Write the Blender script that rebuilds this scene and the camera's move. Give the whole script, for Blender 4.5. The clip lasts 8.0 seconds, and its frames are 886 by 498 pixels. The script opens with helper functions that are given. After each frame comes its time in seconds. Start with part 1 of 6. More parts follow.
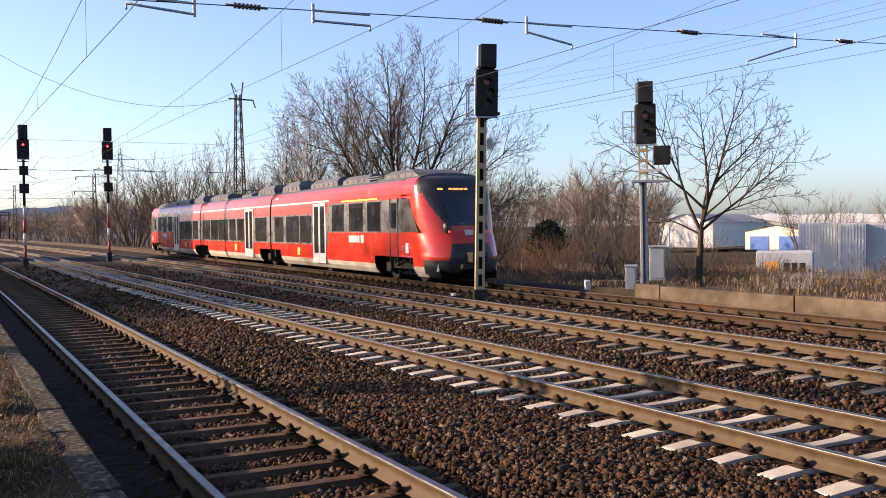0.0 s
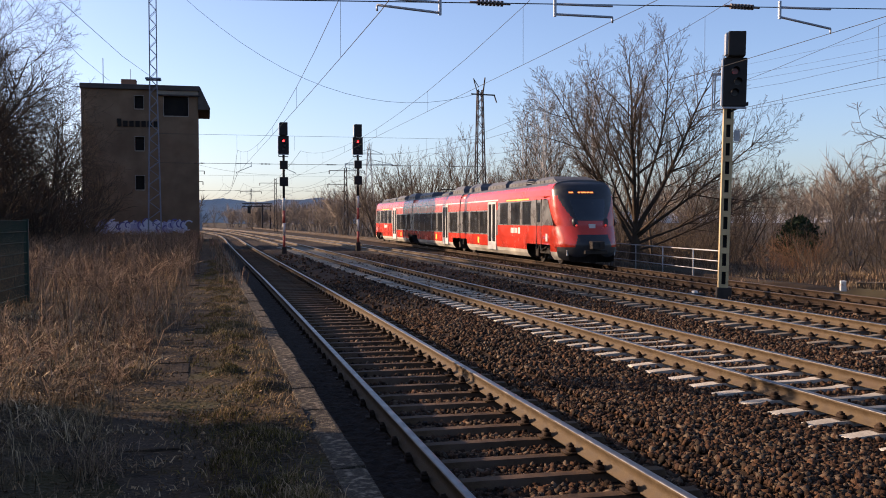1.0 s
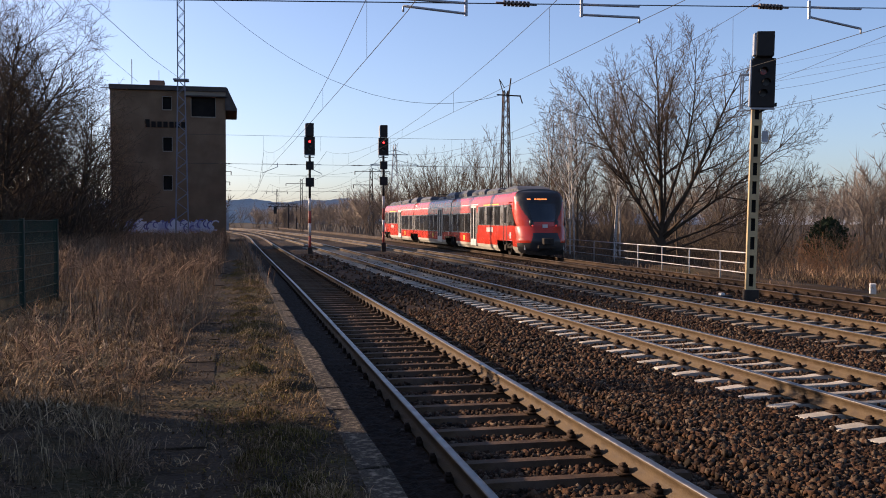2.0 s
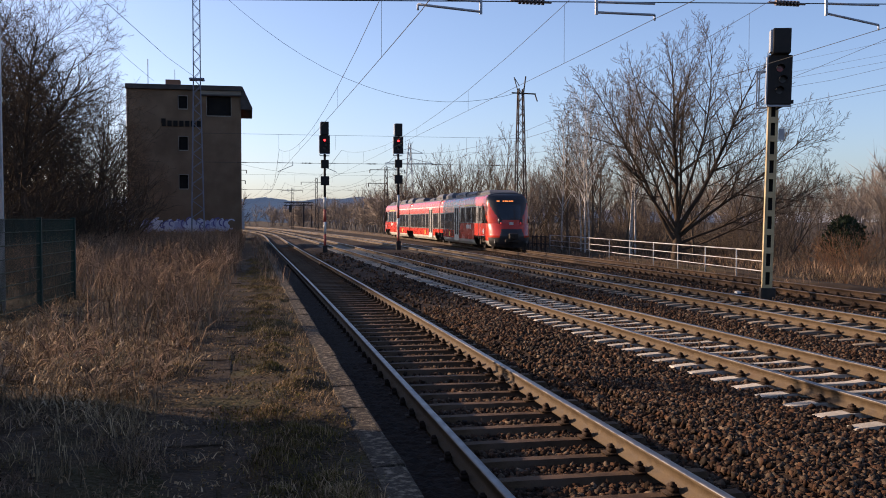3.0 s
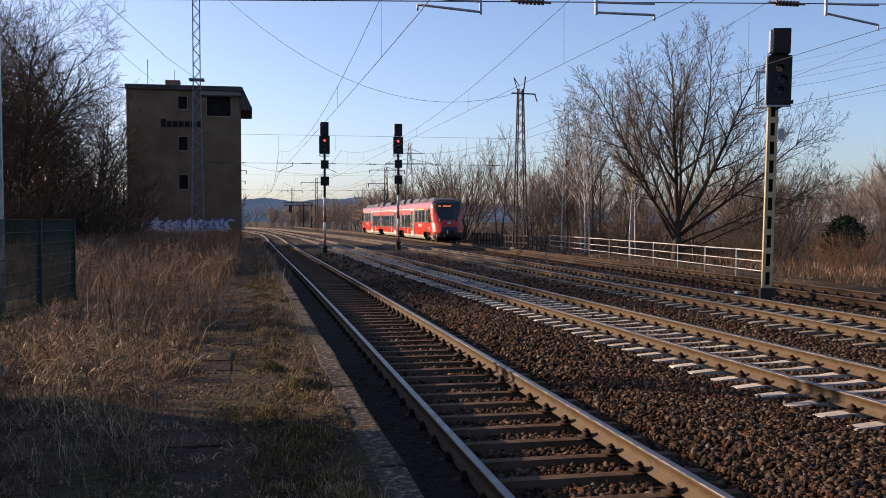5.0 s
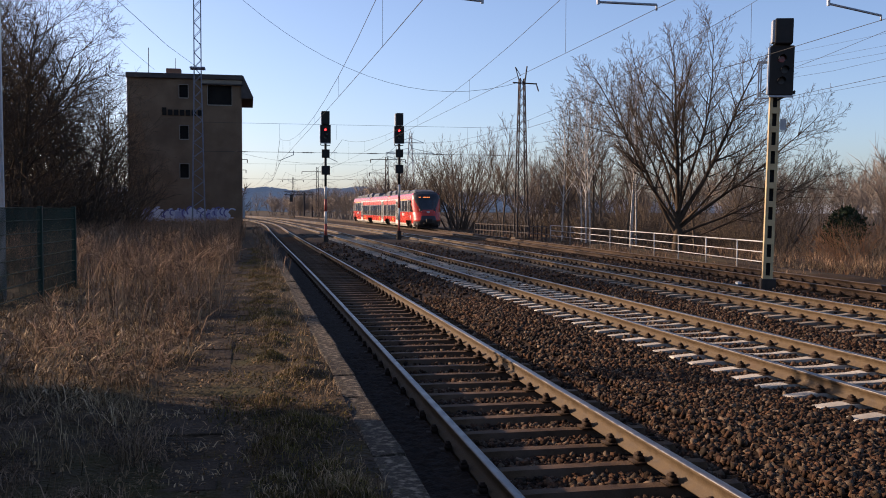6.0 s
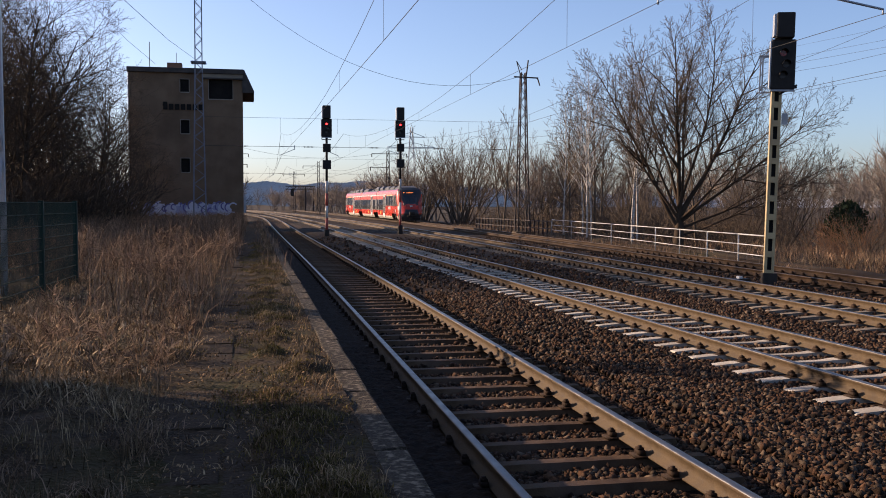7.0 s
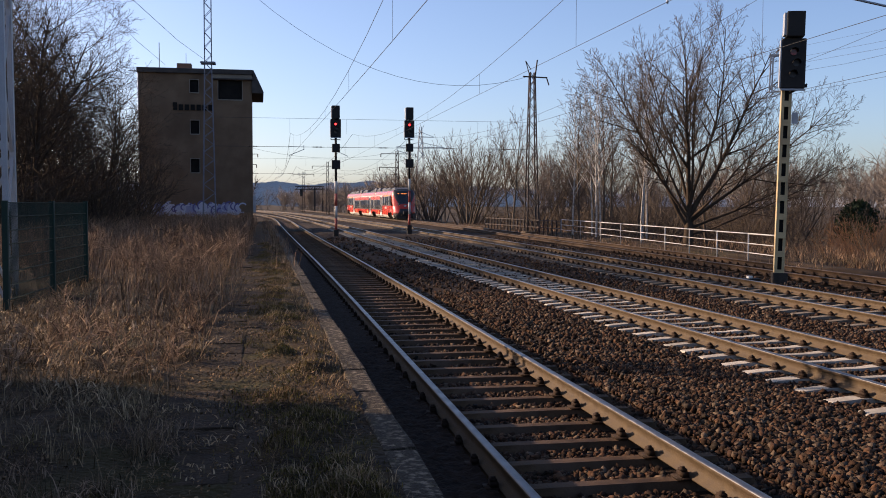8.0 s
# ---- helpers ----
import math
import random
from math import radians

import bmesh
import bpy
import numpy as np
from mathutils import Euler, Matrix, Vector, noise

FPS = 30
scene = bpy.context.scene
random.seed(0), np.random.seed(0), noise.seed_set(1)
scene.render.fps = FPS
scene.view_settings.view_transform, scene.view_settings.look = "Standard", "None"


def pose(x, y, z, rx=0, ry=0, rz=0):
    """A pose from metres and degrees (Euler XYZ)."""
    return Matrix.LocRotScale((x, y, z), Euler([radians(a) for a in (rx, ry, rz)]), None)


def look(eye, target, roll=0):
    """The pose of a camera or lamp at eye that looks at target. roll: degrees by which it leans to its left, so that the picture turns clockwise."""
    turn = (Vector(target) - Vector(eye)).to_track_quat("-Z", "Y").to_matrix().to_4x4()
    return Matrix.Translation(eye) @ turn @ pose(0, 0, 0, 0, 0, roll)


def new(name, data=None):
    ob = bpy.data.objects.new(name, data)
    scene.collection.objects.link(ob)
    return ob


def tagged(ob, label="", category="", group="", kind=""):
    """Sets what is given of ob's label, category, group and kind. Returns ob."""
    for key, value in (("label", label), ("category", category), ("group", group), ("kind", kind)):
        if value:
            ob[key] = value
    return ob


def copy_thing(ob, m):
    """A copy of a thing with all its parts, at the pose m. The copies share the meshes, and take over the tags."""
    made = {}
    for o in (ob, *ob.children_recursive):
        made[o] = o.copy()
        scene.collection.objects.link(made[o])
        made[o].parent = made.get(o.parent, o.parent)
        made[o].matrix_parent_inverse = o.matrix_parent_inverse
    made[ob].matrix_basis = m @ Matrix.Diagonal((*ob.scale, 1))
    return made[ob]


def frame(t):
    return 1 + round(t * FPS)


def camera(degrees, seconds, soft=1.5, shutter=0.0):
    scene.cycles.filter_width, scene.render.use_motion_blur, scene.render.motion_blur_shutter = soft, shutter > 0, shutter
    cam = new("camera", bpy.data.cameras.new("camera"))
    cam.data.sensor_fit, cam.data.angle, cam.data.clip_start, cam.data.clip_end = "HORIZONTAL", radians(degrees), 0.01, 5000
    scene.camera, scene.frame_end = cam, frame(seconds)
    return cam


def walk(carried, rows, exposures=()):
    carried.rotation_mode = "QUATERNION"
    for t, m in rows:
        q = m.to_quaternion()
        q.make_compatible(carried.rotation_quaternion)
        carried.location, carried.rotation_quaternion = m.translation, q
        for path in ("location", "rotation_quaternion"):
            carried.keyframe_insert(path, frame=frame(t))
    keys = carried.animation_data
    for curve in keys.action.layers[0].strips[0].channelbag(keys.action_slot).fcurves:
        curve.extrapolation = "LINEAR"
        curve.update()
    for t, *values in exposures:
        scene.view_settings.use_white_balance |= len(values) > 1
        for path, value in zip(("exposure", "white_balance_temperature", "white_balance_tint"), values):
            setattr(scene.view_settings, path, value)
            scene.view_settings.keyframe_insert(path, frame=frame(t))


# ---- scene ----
cam = camera(49.53, 8.0, soft=0.95)

# the eye stands still on the platform and turns: seconds, yaw, pitch, roll
EYE = (0.0, 0.0, 1.94)
TURNS = [
    (0.0, -27.98, -1.42, 0.75), (0.1, -25.46, -1.52, 0.88), (0.2, -23.09, -1.62, 1.0), (0.3, -20.92, -1.72, 1.04),
    (0.4, -19.0, -1.80, 1.06), (0.5, -17.215, -1.844, 1.04), (1.0, -13.854, -1.696, 0.105), (1.5, -13.077, -1.617, -0.12),
    (3.0, -11.462, -1.748, 0.012), (3.5, -11.50, -1.797, 0.0), (4.0, -11.454, -1.704, 0.006), (4.5, -11.493, -1.612, 0.10),
    (6.0, -11.417, -2.351, -0.15), (6.5, -11.45, -2.601, -0.173), (7.0, -11.349, -2.687, -0.139),
    (7.5, -11.067, -2.717, -0.163), (8.0, -10.807, -2.693, -0.07),
]
EXPOSURES = [(0.0, 1.34, 6950, 21), (0.5, 1.15, 6950, 21), (1.0, 0.99, 6950, 21), (3.0, 0.90, 6900, 21), (8.0, 0.86, 6900, 21)]
walk(cam, [(t, pose(*EYE, 90 + p, r, y)) for t, y, p, r in TURNS], EXPOSURES)

# ---- light: a low winter sun ahead and to the left, clear sky ----
SUN_AZ, SUN_EL = -58.0, 18.4          # degrees from +y (positive towards +x), above the horizon
world = bpy.data.worlds.new("sky")
scene.world = world
world.use_nodes = True
wn = world.node_tree.nodes
sky = wn.new("ShaderNodeTexSky")
sky.sky_type = "NISHITA"
sky.sun_disc = False
sky.sun_elevation = radians(SUN_EL)
sky.sun_rotation = radians(SUN_AZ)
sky.air_density, sky.dust_density, sky.ozone_density = 0.79, 1.3, 3.5
wn["Background"].inputs["Strength"].default_value = 0.117
world.node_tree.links.new(sky.outputs["Color"], wn["Background"].inputs["Color"])
sun = new("sun", bpy.data.lights.new("sun", "SUN"))
sun.data.energy, sun.data.angle, sun.data.color = 5.0, radians(0.6), (1.0, 0.80, 0.57)
sun_from = Vector((math.sin(radians(SUN_AZ)) * math.cos(radians(SUN_EL)), math.cos(radians(SUN_AZ)) * math.cos(radians(SUN_EL)), math.sin(radians(SUN_EL))))
sun.matrix_world = look(sun_from * 60, (0, 0, 0))


# ---- materials ----
def ramp_mix(nt, fac, a, b):
    mix = nt.nodes.new("ShaderNodeMix")
    mix.data_type = "RGBA"
    nt.links.new(fac, mix.inputs[0])
    for sock, c in ((6, a), (7, b)):
        if isinstance(c, tuple):
            mix.inputs[sock].default_value = (*c, 1)
        else:
            nt.links.new(c, mix.inputs[sock])
    return mix.outputs[2]


def mat(name, c1, c2, scale=8.0, rough=0.8, metal=0.0, bump=0.2, fine=60.0, c3=None, vary=0.0, island=0.0, alt=None, stretch=None, lo=0.35, hi=0.65, spec=0.5):
    """Two-scale noise between c1 and c2, stains towards c3, a brightness that varies by object or by island, and fine relief."""
    m = bpy.data.materials.new(name)
    m.use_nodes = True
    nt = m.node_tree
    bs = nt.nodes["Principled BSDF"]
    tc = nt.nodes.new("ShaderNodeTexCoord")
    src = tc.outputs["Object"]
    if stretch:
        mp = nt.nodes.new("ShaderNodeMapping")
        mp.inputs["Scale"].default_value = stretch
        nt.links.new(src, mp.inputs[0])
        src = mp.outputs[0]

    def nz(s, lo_, hi_, detail=4.0):
        n = nt.nodes.new("ShaderNodeTexNoise")
        n.inputs["Scale"].default_value = s
        n.inputs["Detail"].default_value = detail
        nt.links.new(src, n.inputs["Vector"])
        r = nt.nodes.new("ShaderNodeMapRange")
        r.inputs[1].default_value, r.inputs[2].default_value = lo_, hi_
        nt.links.new(n.outputs[0], r.inputs[0])
        return r.outputs[0], n.outputs[0]
    f1, _ = nz(scale, lo, hi)
    f2, raw = nz(fine, 0.3, 0.7, 2.0)
    col = ramp_mix(nt, f1, c1, c2)
    dark = tuple(0.72 * (a + b) / 2 for a, b in zip(c1, c2))
    add = nt.nodes.new("ShaderNodeMath")
    add.operation, add.inputs[1].default_value = "MULTIPLY", 0.45
    nt.links.new(f2, add.inputs[0])
    col = ramp_mix(nt, add.outputs[0], col, dark)
    if c3:
        f3, _ = nz(scale * 0.23, 0.52, 0.72, 6.0)
        col = ramp_mix(nt, f3, col, c3)
    if alt:
        rnd_out = nt.nodes.new("ShaderNodeNewGeometry").outputs["Random Per Island"]
        wn_ = nt.nodes.new("ShaderNodeTexWhiteNoise")
        wn_.noise_dimensions = "1D"
        nt.links.new(rnd_out, wn_.inputs["W"])
        pick = nt.nodes.new("ShaderNodeMapRange")
        pick.inputs[1].default_value, pick.inputs[2].default_value = 0.55, 0.8
        nt.links.new(wn_.outputs["Value"], pick.inputs[0])
        col = ramp_mix(nt, pick.outputs[0], col, alt)
    if vary or island:
        hs = nt.nodes.new("ShaderNodeHueSaturation")
        mr = nt.nodes.new("ShaderNodeMapRange")
        amount = vary or island
        mr.inputs[3].default_value, mr.inputs[4].default_value = 1 - amount, 1 + amount
        if vary:
            info = nt.nodes.new("ShaderNodeObjectInfo").outputs["Random"]
        else:
            info = nt.nodes.new("ShaderNodeNewGeometry").outputs["Random Per Island"]
        nt.links.new(info, mr.inputs[0])
        nt.links.new(mr.outputs[0], hs.inputs["Value"])
        nt.links.new(col, hs.inputs["Color"])
        col = hs.outputs[0]
    nt.links.new(col, bs.inputs["Base Color"])
    rr = nt.nodes.new("ShaderNodeMapRange")
    rr.inputs[3].default_value, rr.inputs[4].default_value = max(0.02, rough - 0.1), min(1, rough + 0.1)
    nt.links.new(f1, rr.inputs[0])
    nt.links.new(rr.outputs[0], bs.inputs["Roughness"])
    bs.inputs["Metallic"].default_value = metal
    bs.inputs["Specular IOR Level"].default_value = spec if rough < 0.7 else min(spec, 0.14)
    if bump:
        bp = nt.nodes.new("ShaderNodeBump")
        bp.inputs["Strength"].default_value = bump
        bp.inputs["Distance"].default_value = 0.02
        nt.links.new(raw, bp.inputs["Height"])
        nt.links.new(bp.outputs[0], bs.inputs["Normal"])
    return m


def glow(name, c, strength):
    m = bpy.data.materials.new(name)
    m.use_nodes = True
    bs = m.node_tree.nodes["Principled BSDF"]
    bs.inputs["Base Color"].default_value = (*c, 1)
    bs.inputs["Emission Color"].default_value = (*c, 1)
    bs.inputs["Emission Strength"].default_value = strength
    return m


M_ballast = mat("ballast", (0.012, 0.006, 0.0035), (0.030, 0.017, 0.010), 14, 0.95, bump=1.0, fine=26, c3=(0.034, 0.021, 0.013))
M_stone = mat("ballast_stone", (0.024, 0.011, 0.006), (0.062, 0.032, 0.018), 6, 0.9, bump=0.3, fine=50, island=0.85, alt=(0.070, 0.049, 0.033))
M_earth = mat("earth", (0.032, 0.020, 0.011), (0.066, 0.043, 0.024), 0.8, 0.95, bump=0.8, fine=18, c3=(0.05, 0.045, 0.025))
M_concrete = mat("sleeper_concrete", (0.36, 0.32, 0.265), (0.48, 0.435, 0.365), 6, 0.85, bump=0.25, c3=(0.17, 0.135, 0.10), vary=0.2)
M_concrete_old = mat("weathered_concrete", (0.13, 0.105, 0.08), (0.26, 0.22, 0.175), 5, 0.9, bump=0.3, c3=(0.07, 0.05, 0.035), vary=0.3)
M_rust = mat("rusty_steel", (0.10, 0.055, 0.03), (0.17, 0.095, 0.05), 20, 0.75, bump=0.3, fine=90, c3=(0.09, 0.055, 0.035))
M_raildark = mat("rail_side_dark_rust", (0.028, 0.017, 0.010), (0.052, 0.032, 0.019), 9, 0.8, bump=0.2, fine=70, c3=(0.06, 0.034, 0.018))
M_rail = mat("rail_side", (0.055, 0.036, 0.020), (0.092, 0.064, 0.037), 9, 0.7, bump=0.2, fine=70, c3=(0.07, 0.045, 0.028))
M_railtop = mat("rail_running_surface", (0.13, 0.125, 0.125), (0.19, 0.185, 0.185), 5, 0.42, 0.9, bump=0.03, spec=0.6)
M_railtop_rust = mat("rail_surface_dull", (0.075, 0.048, 0.030), (0.115, 0.078, 0.050), 5, 0.55, 0.3, bump=0.1)
M_steelsl = mat("steel_sleeper", (0.050, 0.028, 0.014), (0.115, 0.068, 0.037), 7, 0.8, 0.1, bump=0.3, c3=(0.09, 0.06, 0.045), vary=0.15)
M_clip = mat("rail_fastening", (0.022, 0.014, 0.010), (0.05, 0.031, 0.02), 20, 0.8, 0.3, bump=0.3)
M_plat = mat("platform_slab", (0.024, 0.015, 0.009), (0.062, 0.042, 0.026), 5.0, 0.95, bump=1.0, fine=34, c3=(0.035, 0.03, 0.012))
M_dirt = mat("trodden_dirt", (0.015, 0.009, 0.0045), (0.058, 0.036, 0.018), 5.0, 0.95, bump=1.6, fine=22, c3=(0.036, 0.030, 0.008))
M_litter = mat("pale_litter", (0.13, 0.078, 0.040), (0.26, 0.165, 0.088), 3, 0.9, bump=0, island=0.6)
M_edge = mat("platform_edge_stone", (0.018, 0.013, 0.008), (0.20, 0.165, 0.125), 17, 0.92, bump=1.0, fine=60, c3=(0.028, 0.026, 0.010), vary=0.25, lo=0.50, hi=0.66)
# straw made extra bright so that its flecks act as sunlit highlights
M_straw = mat("pale_straw", (0.30, 0.21, 0.12), (0.50, 0.38, 0.24), 3, 0.85, bump=0, island=0.5)
M_platwall = mat("platform_wall", (0.07, 0.053, 0.036), (0.135, 0.105, 0.075), 2.5, 0.92, bump=0.5, fine=30, c3=(0.03, 0.022, 0.015))
M_moss = mat("moss_grass", (0.055, 0.044, 0.009), (0.15, 0.112, 0.030), 2, 0.95, bump=0, island=0.6)
M_dry = mat("dry_grass", (0.085, 0.050, 0.026), (0.34, 0.24, 0.14), 0.9, 0.9, bump=0, c3=(0.075, 0.038, 0.02), island=0.8)
M_weed = mat("dry_weeds", (0.105, 0.062, 0.038), (0.29, 0.195, 0.13), 0.7, 0.9, bump=0, c3=(0.085, 0.040, 0.022), island=0.8)
M_bark = mat("bark", (0.07, 0.052, 0.038), (0.12, 0.092, 0.068), 5, 0.95, bump=0.4, fine=40, stretch=(1, 1, 0.3))
# darker twig copy: the wood's backlit dark put into colour; also dark trunk bark
M_darktwig = mat("dark_twigs", (0.042, 0.030, 0.021), (0.075, 0.053, 0.037), 2, 0.95, bump=0)
M_twig = mat("twigs", (0.075, 0.056, 0.042), (0.125, 0.094, 0.070), 2, 0.95, bump=0)
M_birch = mat("birch_bark", (0.34, 0.31, 0.28), (0.58, 0.55, 0.51), 5, 0.8, bump=0.2, c3=(0.06, 0.05, 0.045), stretch=(1, 1, 2.5))
M_scrub = mat("scrub_twigs", (0.070, 0.050, 0.035), (0.125, 0.092, 0.064), 2, 0.95, bump=0, island=0.5)
# twigs paled and greyed: distance haze put into the base colour
M_hazetwig = mat("far_hazed_twigs", (0.13, 0.105, 0.088), (0.20, 0.165, 0.14), 2, 0.95, bump=0)
M_redtwig = mat("reddish_twigs", (0.15, 0.078, 0.044), (0.23, 0.125, 0.068), 2, 0.95, bump=0)
M_needle = mat("dark_needles", (0.018, 0.028, 0.015), (0.035, 0.05, 0.025), 3, 0.9, bump=0)
M_red = mat("train_red_paint", (0.47, 0.030, 0.012), (0.54, 0.038, 0.016), 1.2, 0.24, bump=0.02, c3=(0.40, 0.035, 0.025), lo=0.2, hi=0.8, spec=0.7)
M_skirt = mat("train_grey_skirt", (0.40, 0.37, 0.31), (0.52, 0.49, 0.42), 2.0, 0.5, bump=0.05, c3=(0.24, 0.19, 0.14))
M_white = mat("train_white_trim", (0.50, 0.48, 0.45), (0.60, 0.58, 0.55), 2, 0.4, bump=0.03)
M_yellow = mat("first_class_stripe", (0.78, 0.55, 0.08), (0.85, 0.62, 0.10), 2, 0.4, bump=0)
M_band = mat("train_window_band", (0.105, 0.10, 0.10), (0.15, 0.145, 0.14), 2, 0.3, bump=0.02)
M_roof = mat("train_roof_grey", (0.055, 0.055, 0.06), (0.09, 0.09, 0.095), 2, 0.55, bump=0.1)
M_black = mat("black_plastic", (0.014, 0.014, 0.016), (0.025, 0.025, 0.028), 5, 0.45, bump=0.05)
M_under = mat("underframe", (0.03, 0.027, 0.024), (0.06, 0.05, 0.043), 6, 0.8, 0.2, bump=0.3)
M_glass = mat("train_glass", (0.012, 0.013, 0.015), (0.022, 0.024, 0.026), 1.5, 0.1, bump=0.0, spec=0.8)
M_shield = mat("windscreen_glass", (0.012, 0.014, 0.018), (0.02, 0.022, 0.026), 1.5, 0.12, bump=0.0, spec=0.7)
M_amber = glow("amber_display", (1.0, 0.26, 0.06), 1.0)
M_lampred = glow("red_lamp", (1.0, 0.03, 0.03), 4.0)
M_tail = glow("tail_lamp", (0.7, 0.06, 0.05), 0.25)
M_post = mat("signal_post_paint", (0.36, 0.27, 0.14), (0.48, 0.37, 0.20), 4, 0.6, bump=0.1, c3=(0.20, 0.13, 0.07))
M_postred = mat("signal_post_red", (0.30, 0.045, 0.035), (0.38, 0.06, 0.045), 4, 0.6, bump=0.1)
M_sigblack = mat("signal_black", (0.014, 0.013, 0.013), (0.027, 0.025, 0.024), 4, 0.6, bump=0.1, spec=0.2)
M_redglass = mat("dark_red_lens", (0.16, 0.012, 0.010), (0.22, 0.018, 0.014), 5, 0.2, bump=0)
M_galv = mat("galvanised_steel", (0.26, 0.28, 0.31), (0.36, 0.38, 0.41), 3, 0.55, 0.5, bump=0.1)
M_galvold = mat("weathered_galvanised_steel", (0.13, 0.14, 0.17), (0.20, 0.21, 0.25), 3, 0.6, 0.4, bump=0.1)
M_dksteel = mat("dark_mast_steel", (0.035, 0.03, 0.03), (0.06, 0.052, 0.05), 3, 0.7, 0.2, bump=0.15, c3=(0.08, 0.045, 0.03))
M_wire = mat("wire", (0.03, 0.03, 0.032), (0.05, 0.05, 0.05), 3, 0.7, 0.0, bump=0)
M_insul = mat("brown_insulator", (0.045, 0.028, 0.022), (0.07, 0.045, 0.035), 8, 0.3, bump=0)
M_stucco = mat("grey_brown_render", (0.135, 0.087, 0.055), (0.20, 0.135, 0.088), 0.7, 0.95, bump=0.5, fine=20, c3=(0.075, 0.048, 0.032))
M_stucco2 = mat("pale_fascia", (0.20, 0.165, 0.13), (0.27, 0.23, 0.18), 0.7, 0.9, bump=0.3, fine=20, c3=(0.19, 0.17, 0.14))
M_roofing = mat("roofing_felt", (0.05, 0.045, 0.042), (0.085, 0.075, 0.07), 2, 0.9, bump=0.3)
M_frame = mat("pale_window_frame", (0.20, 0.175, 0.145), (0.28, 0.25, 0.21), 4, 0.7, bump=0.1)
M_hole = mat("dark_interior", (0.010, 0.009, 0.009), (0.02, 0.018, 0.016), 2, 0.9, bump=0)
M_graf = mat("graffiti_paint", (0.42, 0.42, 0.52), (0.55, 0.55, 0.63), 1.2, 0.7, bump=0)
M_graf3 = mat("graffiti_lavender", (0.26, 0.26, 0.40), (0.36, 0.36, 0.50), 1.5, 0.7, bump=0)
M_graf2 = mat("graffiti_violet", (0.10, 0.09, 0.22), (0.16, 0.14, 0.30), 2, 0.7, bump=0)
M_green = mat("green_fence_steel", (0.008, 0.024, 0.020), (0.014, 0.036, 0.029), 5, 0.6, bump=0.05, spec=0.2)
M_railing = mat("pale_railing_paint", (0.34, 0.34, 0.34), (0.46, 0.46, 0.45), 5, 0.6, bump=0.1, c3=(0.26, 0.20, 0.15))
M_cabinet = mat("cabinet_grey", (0.28, 0.30, 0.32), (0.38, 0.40, 0.42), 3, 0.6, bump=0.05, c3=(0.30, 0.30, 0.29))
M_whitew = mat("white_wall", (0.55, 0.55, 0.53), (0.66, 0.66, 0.64), 0.6, 0.8, bump=0.2, c3=(0.52, 0.52, 0.52))
M_cream = mat("cream_wall", (0.68, 0.62, 0.46), (0.78, 0.72, 0.56), 0.6, 0.8, bump=0.2)
M_tile = mat("brown_roof", (0.20, 0.10, 0.065), (0.28, 0.15, 0.10), 1.2, 0.85, bump=0.4)
M_blue = mat("blue_shutter", (0.03, 0.10, 0.34), (0.05, 0.14, 0.42), 2, 0.5, bump=0.1)
M_grey = mat("grey_tarp", (0.38, 0.40, 0.44), (0.48, 0.50, 0.54), 0.8, 0.7, bump=0.2)
M_orange = mat("orange_mark", (0.75, 0.30, 0.05), (0.8, 0.36, 0.08), 2, 0.6, bump=0)
# aerial haze is painted into this pale forest colour
M_hazewood = mat("distant_forest_hazed", (0.40, 0.42, 0.44), (0.50, 0.515, 0.53), 0.02, 1.0, bump=0, fine=0.5)
M_brick = mat("dull_brick_wall", (0.20, 0.12, 0.085), (0.28, 0.18, 0.13), 2, 0.9, bump=0.4)


# ---- building helpers ----
def link_bm(name, bm, material, parent=None, label=""):
    me = bpy.data.meshes.new(name)
    bm.to_mesh(me)
    bm.free()
    for m in (material if isinstance(material, (list, tuple)) else [material]):
        me.materials.append(m)
    ob = new(name, me)
    if parent is not None:
        ob.parent = parent
    if label:
        ob["label"] = label
    return ob


def part(name, bm, material, parent, label=""):
    return link_bm(name, bm, material, parent, label)


def raw_mesh(name, verts, faces, materials, smooth=False, index=None):
    """A mesh from numpy arrays of corners and of equal-sided faces."""
    me = bpy.data.meshes.new(name)
    n, k = faces.shape
    me.vertices.add(len(verts))
    me.vertices.foreach_set("co", np.asarray(verts, np.float32).ravel())
    me.loops.add(n * k)
    me.loops.foreach_set("vertex_index", faces.astype(np.int32).ravel())
    me.polygons.add(n)
    me.polygons.foreach_set("loop_start", np.arange(0, n * k, k, dtype=np.int32))
    if index is not None:
        me.polygons.foreach_set("material_index", np.asarray(index, np.int32))
    for m in materials:
        me.materials.append(m)
    me.update(calc_edges=True)
    me.validate()
    if smooth:
        me.shade_smooth()
    return me


def box(bm, x0, x1, y0, y1, z0, z1, bevel=0.0, mi=0):
    vs = [bm.verts.new((x, y, z)) for x in (x0, x1) for y in (y0, y1) for z in (z0, z1)]
    fs = [bm.faces.new([vs[i] for i in q]) for q in ((0, 1, 3, 2), (4, 6, 7, 5), (0, 4, 5, 1), (2, 3, 7, 6), (0, 2, 6, 4), (1, 5, 7, 3))]
    for f in fs:
        f.material_index = mi
    if bevel:
        es = list({e for f in fs for e in f.edges})
        bmesh.ops.bevel(bm, geom=es, offset=bevel, segments=2, profile=0.6, affect="EDGES")
    return bm


def bbox(*a, **k):
    return box(bmesh.new(), *a, **k)


